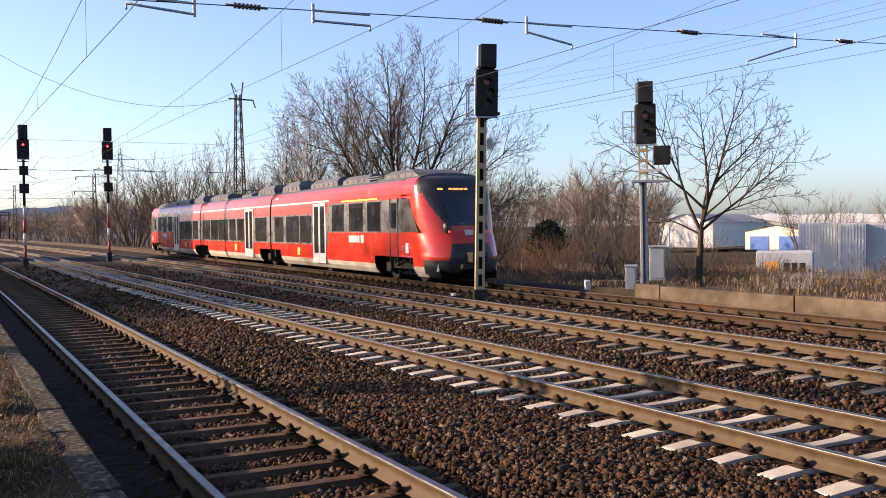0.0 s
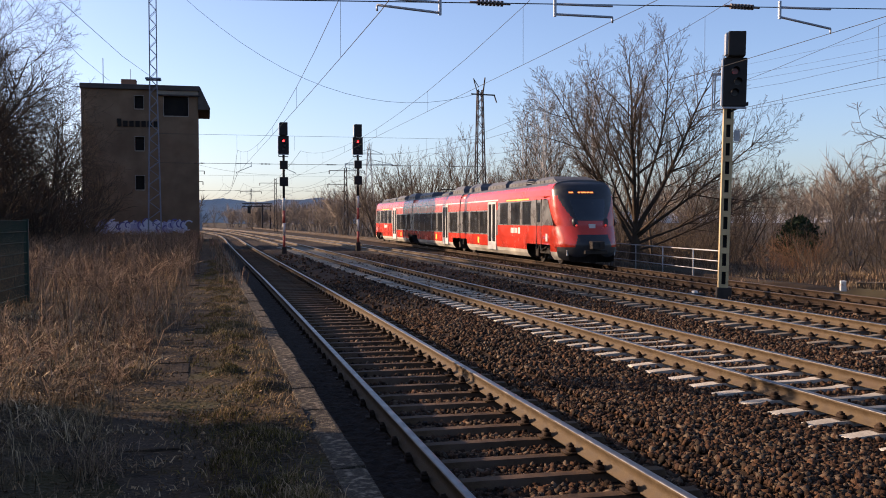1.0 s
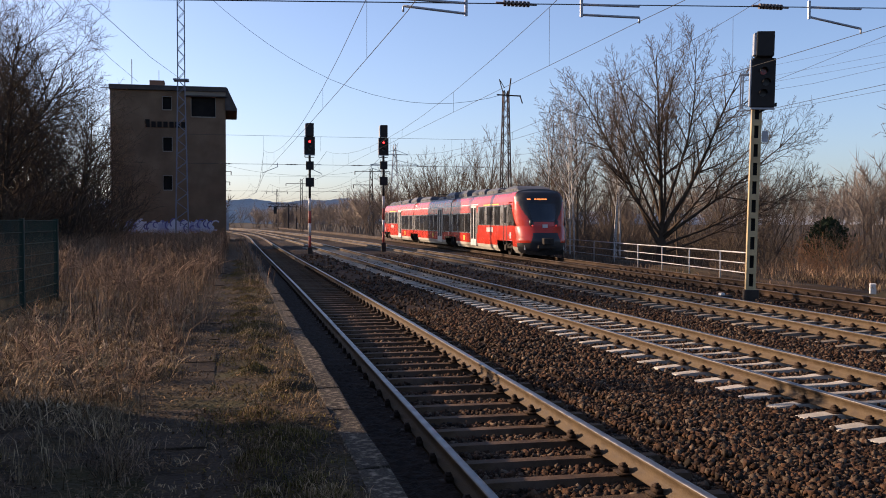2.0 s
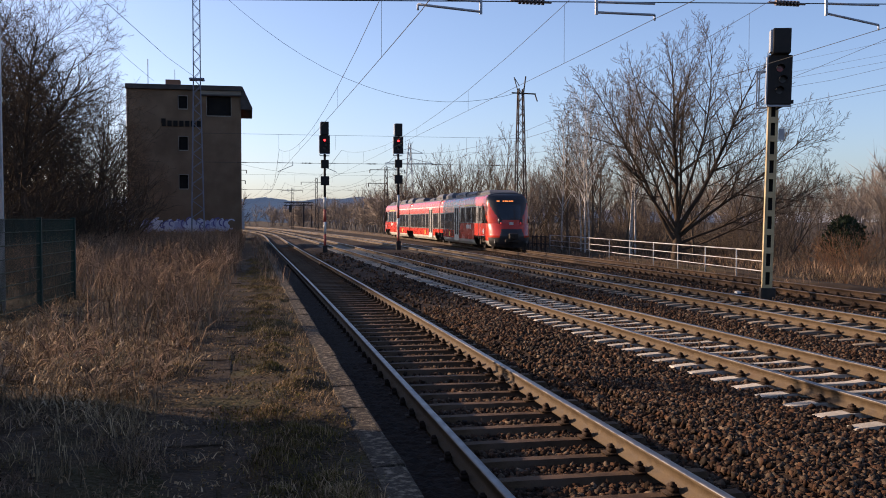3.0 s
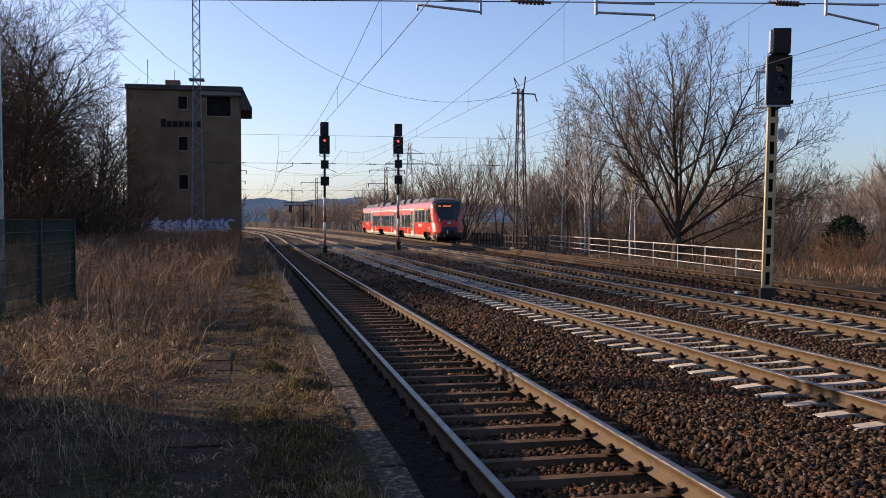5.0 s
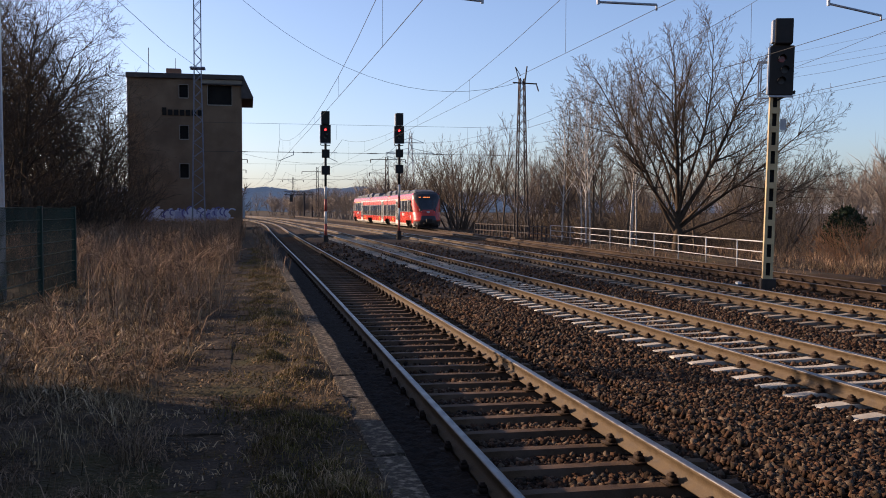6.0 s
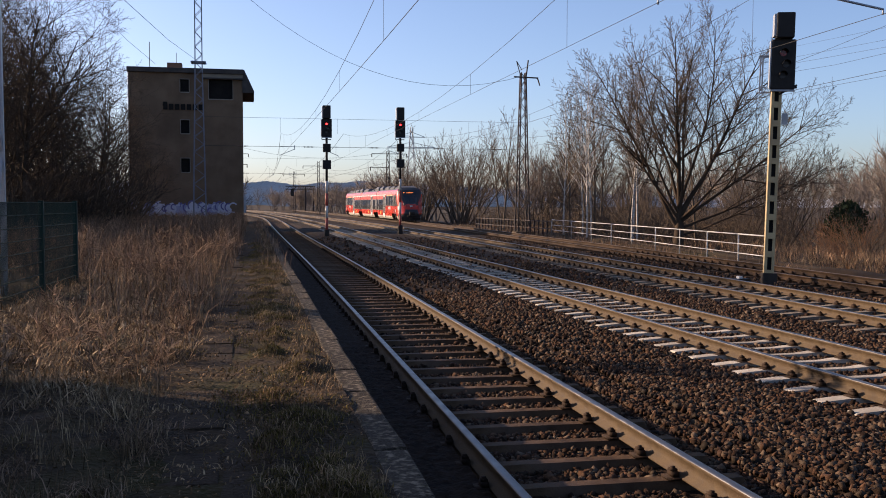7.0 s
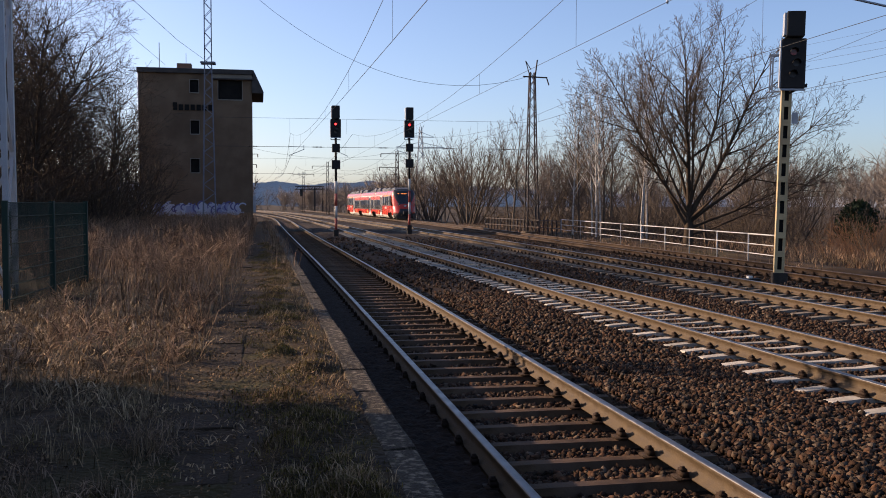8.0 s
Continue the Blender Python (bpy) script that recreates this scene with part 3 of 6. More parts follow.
def cab(bm):
    """Rounded cab end with a raked screen, from the tip (y = 1.2) back to y = 4."""
    zs = [0.22, 0.31, 0.40, 0.48, 0.57, 0.65, 0.72, 0.79, 0.86, 0.92, 0.98, 1.04, 1.10, 1.17, 1.25, 1.33, 1.41, 1.49, 1.56] + [1.62 + 0.05 * k for k in range(38)] + [3.53, 3.56, 3.60, 3.64, 3.67, 3.70, 3.72]
    front = np.interp(zs, [0.22, 0.5, 0.95, 1.3, 1.75, 2.05, 2.55, 3.0, 3.3, 3.5, 3.62, 3.70, 3.72], [0.25, 0.08, 0.0, 0.04, 0.18, 0.32, 0.64, 0.98, 1.26, 1.55, 1.9, 2.5, 3.0])
    front = 1.2 + 0.75 * front + np.interp(zs, [0.9, 1.7, 2.5, 3.3], [0.05, 0.40, 0.35, 0.25])
    vs = np.concatenate([np.arange(0, 0.9, 0.03), [0.9, 0.92, 0.94, 0.96, 0.975, 0.99, 1.0]])
    us = np.concatenate([-vs[:0:-1], vs])
    rows = []
    for z, f0 in zip(zs, front):
        w = half_width(z)
        deep = np.interp(z, [0.22, 1.0, 1.8, 2.4, 3.3, 3.72], [1.45, 1.6, 1.25, 1.05, 0.7, 0.3])
        row = [(-w, 4.0, z), (-w, 3.05, z)]
        for u in us:
            s = f0 + deep * (1 - (1 - abs(u) ** 2.15) ** (1 / 2.15))
            row.append((w * u, min(s, 3.0), z))
        row += [(w, 3.05, z), (w, 4.0, z)]
        rows.append([bm.verts.new(p) for p in row])
    for j in range(len(rows) - 1):
        zc = (zs[j] + zs[j + 1]) / 2
        for i in range(len(rows[0]) - 1):
            if zc < 0.86 and i in (0, len(rows[0]) - 2):
                continue
            f = bm.faces.new((rows[j][i], rows[j][i + 1], rows[j + 1][i + 1], rows[j + 1][i]))
            f.smooth = True
            xc = sum(v.co.x for v in f.verts) / 4
            yc = sum(v.co.y for v in f.verts) / 4
            side = abs(xc) / half_width(zc)
            mi = 0
            if zc > 3.55:
                mi = 3
            elif zc > 3.0 and side < 0.97:
                mi = 5
            elif zc > 1.92 and side < min(0.86, 0.44 + 0.46 * ((zc - 1.92) / 1.1) ** 0.7):
                mi = 6 if side < 0.40 + 0.16 * (max(zc - 1.98, 0) / 1.0) ** 0.6 and 1.98 < zc < 2.85 else 5
            elif zc < 1.34 and abs(xc) < 0.66 + 0.3 * (1.34 - zc):
                mi = 5
            elif zc < 0.82 and yc < 2.35:
                mi = 5
            elif zc < 0.57:
                mi = 1
            f.material_index = mi
    top = rows[-1]
    bm.faces.new(top).material_index = 3


def wheelset(parent, y):
    for s in (-1, 1):
        bm = bmesh.new()
        tube(bm, (s * 0.69, y, 0.42), (s * 0.82, y, 0.42), 0.42, n=24)
        tube(bm, (s * 0.82, y, 0.42), (s * 0.90, y, 0.42), 0.16, n=12)
        part("wheel", bm, M_under, parent)


def bogie(parent, yc):
    bm = bmesh.new()
    for s in (-1, 1):
        box(bm, min(s * 0.92, s * 1.06), max(s * 0.92, s * 1.06), yc - 1.55, yc + 1.55, 0.42, 0.62, bevel=0.03)
        for q in (-1.25, 1.25):
            box(bm, min(s * 0.92, s * 1.10), max(s * 0.92, s * 1.10), yc + q - 0.2, yc + q + 0.2, 0.28, 0.60, bevel=0.03)
        for q in (-0.7, 0.7):
            tube(bm, (s * 1.0, yc + q, 0.62), (s * 1.0, yc + q, 0.95), 0.11, n=10)
        tube(bm, (s * 1.12, yc - 0.4, 0.75), (s * 1.12, yc + 0.5, 0.55), 0.045, n=8)
        tube(bm, (s * 1.10, yc + 0.9, 0.3), (s * 1.10, yc + 0.9, 1.0), 0.035, n=8)
    box(bm, -0.9, 0.9, yc - 0.3, yc + 0.3, 0.45, 0.9)
    part("bogie_frame", bm, M_under, parent)
    for q in (-1.25, 1.25):
        wheelset(parent, yc + q)


def side_window(parent, s, y0, y1, z0, z1):
    x = 1.44
    part("window", bbox(min(s * (x - 0.02), s * (x + 0.008)), max(s * (x - 0.02), s * (x + 0.008)), y0, y1, z0, z1, bevel=0.007), M_glass, parent)


def side_door(parent, s, y0, y1, z0, z1):
    x = 1.435
    mid = (y0 + y1) / 2
    for a, b, ia, ib in ((y0, mid - 0.012, y0 + 0.13, mid - 0.10), (mid + 0.012, y1, mid + 0.10, y1 - 0.13)):
        bm = bmesh.new()
        rings = []
        for xx in (s * (x - 0.05), s * (x + 0.022)):
            rings.append([bm.verts.new((xx, y, z)) for y, z in ((a, z0), (b, z0), (b, z1), (a, z1))] + [bm.verts.new((xx, y, z)) for y, z in ((ia, z0 + 0.42), (ib, z0 + 0.42), (ib, z1 - 0.12), (ia, z1 - 0.12))])
        for k in range(4):
            n = (k + 1) % 4
            for q in rings:
                bm.faces.new((q[k], q[n], q[n + 4], q[k + 4]))
            for m in (0, 4):
                bm.faces.new((rings[0][k + m], rings[0][n + m], rings[1][n + m], rings[1][k + m]))
        bmesh.ops.recalc_face_normals(bm, faces=bm.faces[:])
        part("door_leaf", bm, M_white, parent, "off-white sliding door leaf")
    for a, b in ((y0 + 0.14, (y0 + y1) / 2 - 0.105), ((y0 + y1) / 2 + 0.105, y1 - 0.14)):
        part("door_pane", bbox(min(s * (x - 0.03), s * (x + 0.012)), max(s * (x - 0.03), s * (x + 0.012)), a, b, z0 + 0.43, z1 - 0.13), M_glass, parent)


def roof_box(parent, y0, y1, w, h, slope=0.3):
    """An equipment housing with sloped ends and a seam, sitting on the roof."""
    bm = bmesh.new()
    z0 = 3.60
    n = 4
    ring0 = [bm.verts.new(p) for p in ((-w, y0, z0), (w, y0, z0), (w, y1, z0), (-w, y1, z0))]
    ring1 = [bm.verts.new(p) for p in ((-w, y0 + slope * 0.4, z0 + h * 0.55), (w, y0 + slope * 0.4, z0 + h * 0.55), (w, y1 - slope * 0.4, z0 + h * 0.55), (-w, y1 - slope * 0.4, z0 + h * 0.55))]
    ring2 = [bm.verts.new(p) for p in ((-w * 0.78, y0 + slope, z0 + h), (w * 0.78, y0 + slope, z0 + h), (w * 0.78, y1 - slope, z0 + h), (-w * 0.78, y1 - slope, z0 + h))]
    for a, b in ((ring0, ring1), (ring1, ring2)):
        for i in range(n):
            bm.faces.new((a[i], a[(i + 1) % n], b[(i + 1) % n], b[i]))
    bm.faces.new(ring2)
    k = y0 + 0.6
    while k < y1 - 0.5:
        for s in (-1, 1):
            box(bm, min(s * w, s * (w + 0.02)), max(s * w, s * (w + 0.02)), k, k + 0.32, z0 + 0.08, z0 + h * 0.5)
        k += 0.62
    part("roof_housing", bm, M_roof, parent)


def build_end_car(length=20.15):
    bm = bmesh.new()
    cab(bm)
    shell(bm, 4.0, 5.4, (1.7, 2.87), False, 0.86)
    shell(bm, 5.4, 6.5, (1.7, 2.87), False, 0.86)
    shell(bm, 6.5, 11.6, (1.7, 2.87), False)
    shell(bm, 11.6, length - 1.6, (1.17, 2.5), True)
    shell(bm, length - 1.6, length, (1.17, 2.5), True, 0.80)
    cap(bm, length, True)
    bmesh.ops.remove_doubles(bm, verts=bm.verts[:], dist=0.003)
    car = link_bm("end_car", bm, [M_red, M_skirt, M_band, M_roof, M_white, M_black, M_shield])
    car["label"] = "red end car with rounded dark-screened cab"
    for s in (-1, 1):
        for a, b in ((5.85, 7.15), (7.6, 9.1), (9.7, 11.1)):
            side_window(car, s, a, b, 1.74, 2.83)
        for a, b in ((13.8, 15.45), (15.6, 17.6), (18.05, 19.55)):
            side_window(car, s, a, b, 1.24, 2.44)
        side_door(car, s, 11.9, 13.55, 0.40, 2.93)
        for q in (4.25, 4.95):
            part("crew_door_rail", bbox(min(s * 1.40, s * 1.452), max(s * 1.40, s * 1.452), q, q + 0.055, 0.62, 2.9), M_black, car, "dark upright handrail")
        part("crew_door_window", bbox(min(s * 1.40, s * 1.449), max(s * 1.40, s * 1.449), 4.40, 4.88, 1.85, 2.75, bevel=0.01), M_glass, car)
        bm = bmesh.new()
        q = [bm.verts.new((s * 1.452, y, z)) for y, z in ((2.55, 1.72), (4.0, 1.72), (4.0, 2.86), (3.35, 2.86))]
        bm.faces.new(q)
        bmesh.ops.solidify(bm, geom=bm.faces[:], thickness=0.02)
        part("cab_side_window", bm, M_band, car)
        part("class_stripe", bbox(min(s * 1.38, s * 1.425), max(s * 1.38, s * 1.425), 6.2, 10.0, 2.905, 2.965), M_yellow, car)
        # unreadable operator lettering as plain bars
        bm = bmesh.new()
        for i in range(5):
            box(bm, min(s * 1.40, s * 1.446), max(s * 1.40, s * 1.446), 8.0 + i * 0.24, 8.18 + i * 0.24, 1.32, 1.58)
        part("lettering_bars", bm, M_white, car)
        part("lettering_plate", bbox(min(s * 1.40, s * 1.446), max(s * 1.40, s * 1.446), 7.55, 7.85, 1.30, 1.60), M_white, car)
        part("pictogram", bbox(min(s * 1.40, s * 1.446), max(s * 1.40, s * 1.446), 15.5, 15.85, 0.68, 1.02), M_yellow, car)
        part("side_marker", bbox(min(s * 1.36, s * 1.452), max(s * 1.36, s * 1.452), 3.35, 3.6, 1.0, 1.35), M_white, car)
        # headlamp cluster and buffer trim on the face
        bm = bmesh.new()
        bmesh.ops.create_uvsphere(bm, u_segments=16, v_segments=10, radius=1.0)
        bmesh.ops.scale(bm, vec=(0.13, 0.16, 0.24), verts=bm.verts[:])
        bmesh.ops.rotate(bm, cent=(0, 0, 0), matrix=Matrix.Rotation(radians(18 * s), 3, "Y"), verts=bm.verts[:])
        bmesh.ops.translate(bm, vec=(s * 0.68, 1.93, 1.80), verts=bm.verts[:])
        for f in bm.faces:
            f.smooth = True
        part("headlamp", bm, M_black, car, "dark oval lamp cluster")
        bm = bmesh.new()
        bmesh.ops.create_uvsphere(bm, u_segments=12, v_segments=8, radius=0.055)
        bmesh.ops.translate(bm, vec=(s * 0.66, 1.79, 1.72), verts=bm.verts[:])
        part("tail_light", bm, M_tail, car, "glowing red tail light")
        part("corner_step", bbox(min(s * 1.02, s * 1.10), max(s * 1.02, s * 1.10), 1.78, 1.92, 0.42, 0.68, bevel=0.02), M_white, car)
    # destination display, emblem, coupler
    for x0, x1 in ((-0.80, -0.62), (-0.42, -0.31), (-0.28, -0.06), (-0.03, 0.11), (0.14, 0.28)):
        bm = bmesh.new()
        bm2 = [(x0, 3.12), (x1, 3.12), (x1, 3.18), (x0, 3.18)]
        front = [1.2 + 0.75 * float(np.interp(z, [3.0, 3.3], [0.98, 1.26])) + float(np.interp(z, [2.5, 3.3], [0.35, 0.25])) for _, z in bm2]
        vs = []
        for (x, z), f0 in zip(bm2, front):
            u = abs(x) / half_width(z)
            vs.append(bm.verts.new((x, f0 + 0.76 * (1 - (1 - u ** 2.15) ** (1 / 2.15)) - 0.02, z)))
        bm.faces.new(vs)
        part("display_word", bm, M_amber, car, "amber glowing display bar")
    part("emblem", bbox(-0.14, 0.14, 1.645, 1.82, 1.60, 1.78, bevel=0.01), M_white, car, "small white rectangular emblem")
    bm = bmesh.new()
    box(bm, -0.28, 0.28, 0.90, 1.5, 0.72, 1.05, bevel=0.04)
    tube(bm, (0.1, 0.84, 0.9), (0.1, 0.98, 0.9), 0.09, n=12)
    box(bm, -0.5, 0.5, 1.16, 1.45, 0.5, 0.66, bevel=0.03)
    part("coupler", bm, M_under, car, "dark automatic coupler")
    bm = bmesh.new()
    q = [bm.verts.new(p) for p in ((-1.0, 1.68, 0.16), (0, 1.12, 0.16), (1.0, 1.68, 0.16), (1.05, 1.78, 0.5), (0, 1.2, 0.5), (-1.05, 1.78, 0.5))]
    bm.faces.new((q[0], q[1], q[4], q[5]))
    bm.faces.new((q[1], q[2], q[3], q[4]))
    bmesh.ops.solidify(bm, geom=bm.faces[:], thickness=0.05)
    part("snow_plough", bm, M_under, car)
    bogie(car, 4.7)
    bm = bbox(-1.2, 1.2, 7.0, length - 2.2, 0.2, 0.5, bevel=0.03)
    part("underfloor_box", bm, M_under, car)
    bm = bbox(-0.62, 0.62, 3.05, 6.5, 0.3, 1.3)
    part("bogie_recess", bm, M_black, car)
    roof_box(car, 3.4, 7.4, 0.95, 0.34, 1.2)
    roof_box(car, 7.9, 11.0, 1.0, 0.36)
    roof_box(car, 11.5, 15.2, 1.0, 0.42)
    roof_box(car, 16.6, 19.6, 1.02, 0.5, 0.6)
    for s in (-1, 1):
        for z in (3.72, 3.80):
            part("roof_pipe", tube(bmesh.new(), (s * 0.98, 6.6, z), (s * 0.98, 9.6, z), 0.03, n=6), M_roof, car)
    return car


def build_middle_car(length=15.7):
    bm = bmesh.new()
    shell(bm, 0.0, 1.95, (1.17, 2.5), True, 0.80)
    shell(bm, 1.95, length - 1.95, (1.17, 2.5), True)
    shell(bm, length - 1.95, length, (1.17, 2.5), True, 0.80)
    cap(bm, 0.0, False)
    cap(bm, length, True)
    bmesh.ops.remove_doubles(bm, verts=bm.verts[:], dist=0.003)
    car = link_bm("middle_car", bm, [M_red, M_skirt, M_band, M_roof, M_white, M_black, M_shield])
    car["label"] = "red middle car with dark window band"
    for s in (-1, 1):
        for a, b in ((0.6, 2.7), (5.0, 6.4), (6.8, 8.2), (8.6, 10.9), (11.0, 12.9), (13.1, 15.0)):
            side_window(car, s, a, b, 1.24, 2.44)
        side_door(car, s, 3.1, 4.75, 0.40, 2.93)
        part("pictogram", bbox(min(s * 1.40, s * 1.446), max(s * 1.40, s * 1.446), 6.6, 7.0, 0.68, 1.02), M_yellow, car)
    bogie(car, 0.1)
    bogie(car, length - 0.1)
    for a, b in ((-0.0, 2.0), (length - 2.0, length)):
        part("bogie_recess", bbox(-0.62, 0.62, a, b, 0.3, 1.0), M_black, car)
    part("underfloor_box", bbox(-1.2, 1.2, 2.4, length - 2.4, 0.2, 0.5, bevel=0.03), M_under, car)
    for y0 in (-0.45, length + 0.02):
        part("bellows", bbox(-1.30, 1.30, y0, y0 + 0.43, 0.5, 3.48), M_black, car, "black folded gangway bellows")
    roof_box(car, 0.4, 3.6, 1.02, 0.5, 0.6)
    roof_box(car, 5.2, 7.4, 0.9, 0.26)
    roof_box(car, 10.2, 14.9, 1.0, 0.4)
    bm = bmesh.new()
    for s in (-0.5, 0.5):
        tube(bm, (s, 8.0, 3.85), (s * 0.6, 9.7, 3.95), 0.03, n=6)
        tube(bm, (s * 0.6, 9.7, 3.95), (s * 1.2, 8.2, 4.1), 0.025, n=6)
    beam(bm, (-0.8, 8.2, 4.12), (0.8, 8.2, 4.12), 0.05)
    for x in (-0.5, 0.5):
        tube(bm, (x, 8.0, 3.6), (x, 8.0, 3.86), 0.06, n=8)
    part("pantograph", bm, M_under, car, "folded dark pantograph")
    return car


train = empty("regional_train")
tagged(train, "red three-car regional electric train with dark window band", "train")
rear_end = build_end_car()
middle = build_middle_car()
front_end = copy_thing(rear_end, Matrix.Identity(4))
for c in (rear_end, middle, front_end):
    c.parent = train

ARC_Y = np.arange(0, 290, 0.25)
ARC_X = spline(TRACK_4, ARC_Y)
ARC_S = np.concatenate([[0], np.cumsum(np.hypot(np.diff(ARC_X), np.diff(ARC_Y)))])


def on_track(s):
    return Vector((float(np.interp(s, ARC_S, ARC_X)), float(np.interp(s, ARC_S, ARC_Y)), 0.0))


def car_pose(s0, s1, length, flip=False):
    """Pose of a car whose ends sit at the arc lengths s0 and s1."""
    a, b = on_track(s0), on_track(s1)
    d = (b - a).normalized()
    yaw = -math.degrees(math.atan2(d.x, d.y))
    return pose(b.x, b.y, 0, 0, 0, yaw + 180) if flip else pose(a.x, a.y, 0, 0, 0, yaw)


def motions():
    rows, rear_rows, front_rows = [], [], []
    for i in range(33):
        t = i * 0.25
        s = 25.94 + 10.851 * t - 0.044 * t * t + 0.006 * t ** 3
        mid = car_pose(s + 20.4, s + 36.1, 15.7)
        inv = mid.inverted()
        rows.append((t, mid))
        rear_rows.append((t, inv @ car_pose(s, s + 20.2, 20.15)))
        front_rows.append((t, inv @ car_pose(s + 36.4, s + 56.5, 20.15, True)))
    walk(train, rows)
    walk(rear_end, rear_rows)
    walk(front_end, front_rows)

# ---- masts, signals, wires ----
def lattice_mast(label, x, y, z, h, w0, w1, material, step=1.1, neck=None, bar=1.0):
    """Four-legged steel lattice mast; neck: height above which it keeps the narrow width."""
    m = empty("lattice_mast")
    m.matrix_world = pose(x, y, z)
    tagged(m, label, "lattice mast", "catenary masts")
    top = neck or h

    def w(q):
        return (w0 + (w1 - w0) * min(q / top, 1.0)) / 2
    for sx in (-1, 1):
        for sy in (-1, 1):
            bm = bmesh.new()
            beam(bm, (sx * w(0), sy * w(0), 0), (sx * w(top), sy * w(top), top), 0.085 * bar)
            if neck:
                beam(bm, (sx * w(top), sy * w(top), top), (sx * w(top), sy * w(top), h), 0.07 * bar)
            part("leg", bm, material, m)
    bm = bmesh.new()
    q, k = 0.0, 0
    while q < h - 0.2:
        st = max(0.55, step * 1.15 * w(q) * 2 / w0)
        q2 = min(q + st, h)
        a, b = w(q), w(q2)
        s = 1 if k % 2 else -1
        for p0, p1 in (((-s * a, -a, q), (s * b, -b, q2)), ((-s * a, a, q), (s * b, b, q2)), ((-a, -s * a, q), (-b, s * b, q2)), ((a, -s * a, q), (b, s * b, q2))):
            beam(bm, p0, p1, 0.045 * bar)
        q, k = q2, k + 1
    part("bracing", bm, material, m)
    part("footing", bbox(-w0 / 2 - 0.2, w0 / 2 + 0.2, -w0 / 2 - 0.2, w0 / 2 + 0.2, -0.4, 0.12, bevel=0.03), M_platwall, m, "weathered concrete footing")
    return m


near_mast = lattice_mast("galvanised lattice mast beside the green fence", -4.33, 17.0, 0.25, 14.0, 0.55, 0.4, M_galv)
tower_mast = lattice_mast("tall galvanised lattice mast before the signal tower", -3.65, 73.5, 0.0, 24.0, 0.95, 0.50, M_galvold, 0.62, neck=12.2, bar=0.72)
bm = bmesh.new()
for s in (-1, 1):
    beam(bm, (-0.55, s * 0.4, 12.3), (0.55, s * 0.4, 12.3), 0.12)
    beam(bm, (s * 0.4, -0.55, 12.3), (s * 0.4, 0.55, 12.3), 0.12)
part("collar", bm, M_galvold, tower_mast)
far_mast = lattice_mast("dark rusty lattice mast with a forked head beside the side track", 21.6, 75.0, -0.4, 12.9, 0.95, 0.38, M_dksteel)
bm = bmesh.new()
beam(bm, (-0.75, 0, 12.55), (1.25, 0, 12.5), 0.10)
beam(bm, (-0.2, 0, 12.6), (-0.55, 0, 13.8), 0.06)
beam(bm, (0.25, 0, 12.6), (0.42, 0, 13.9), 0.09)
beam(bm, (-0.55, 0, 13.8), (-0.1, 0, 13.1), 0.05)
beam(bm, (1.2, 0, 12.5), (1.4, 0, 11.9), 0.08)
part("crossarm", bm, M_dksteel, far_mast)
lattice_mast("galvanised lattice mast behind the far platform", 22.8, 16.0, 0.0, 12.0, 0.6, 0.35, M_galv)


def arm_mast(x, y, h, arms, material=None):
    """A slim far-off mast with cross arms for the wires."""
    m = lattice_mast("distant lattice mast with wide cross arm over the tracks", x, y, -0.3, h, 0.6, 0.32, material or M_dksteel, 1.4)
    bm = bmesh.new()
    for z, a, b in arms:
        beam(bm, (a, 0, z), (b, 0, z), 0.09)
        for q in (a, b):
            tube(bm, (q, 0, z - 0.5), (q, 0, z), 0.07, n=6)
    part("crossarm", bm, material or M_dksteel, m)


arm_mast(17.4 + 2.6, 141, 10.0, [(9.6, -2.4, 2.8), (7.6, -2.6, 0.2)])
arm_mast(-3.4, 150, 10.5, [(9.8, -1.0, 3.2), (8.2, 0.0, 3.0)])
arm_mast(13.2, 190, 10.5, [(9.6, -3.0, 1.0)])
arm_mast(-5.0, 215, 10.5, [(9.8, -1.0, 3.2)])
arm_mast(10.5, 235, 10.0, [(9.3, -2.5, 2.5)])


def gantry():
    g = empty("signal_gantry")
    tagged(g, "distant dark signal gantry spanning the tracks", "signal gantry")
    for x in (17.2, 15.0):
        part("post", beam(bmesh.new(), (x, 268, -0.3), (x, 268, 6.4), 0.45), M_dksteel, g)
    bm = bmesh.new()
    for z in (5.9, 6.7):
        beam(bm, (9.6, 268, z), (17.6, 268, z), 0.22)
    for i in range(8):
        beam(bm, (9.8 + i, 268, 5.9 + 0.8 * (i % 2)), (10.8 + i, 268, 6.7 - 0.8 * (i % 2)), 0.12)
    part("girder", bm, M_dksteel, g)
    part("signal_head", bbox(11.0, 11.9, 267.6, 268.1, 4.0, 6.0), M_sigblack, g)


gantry()


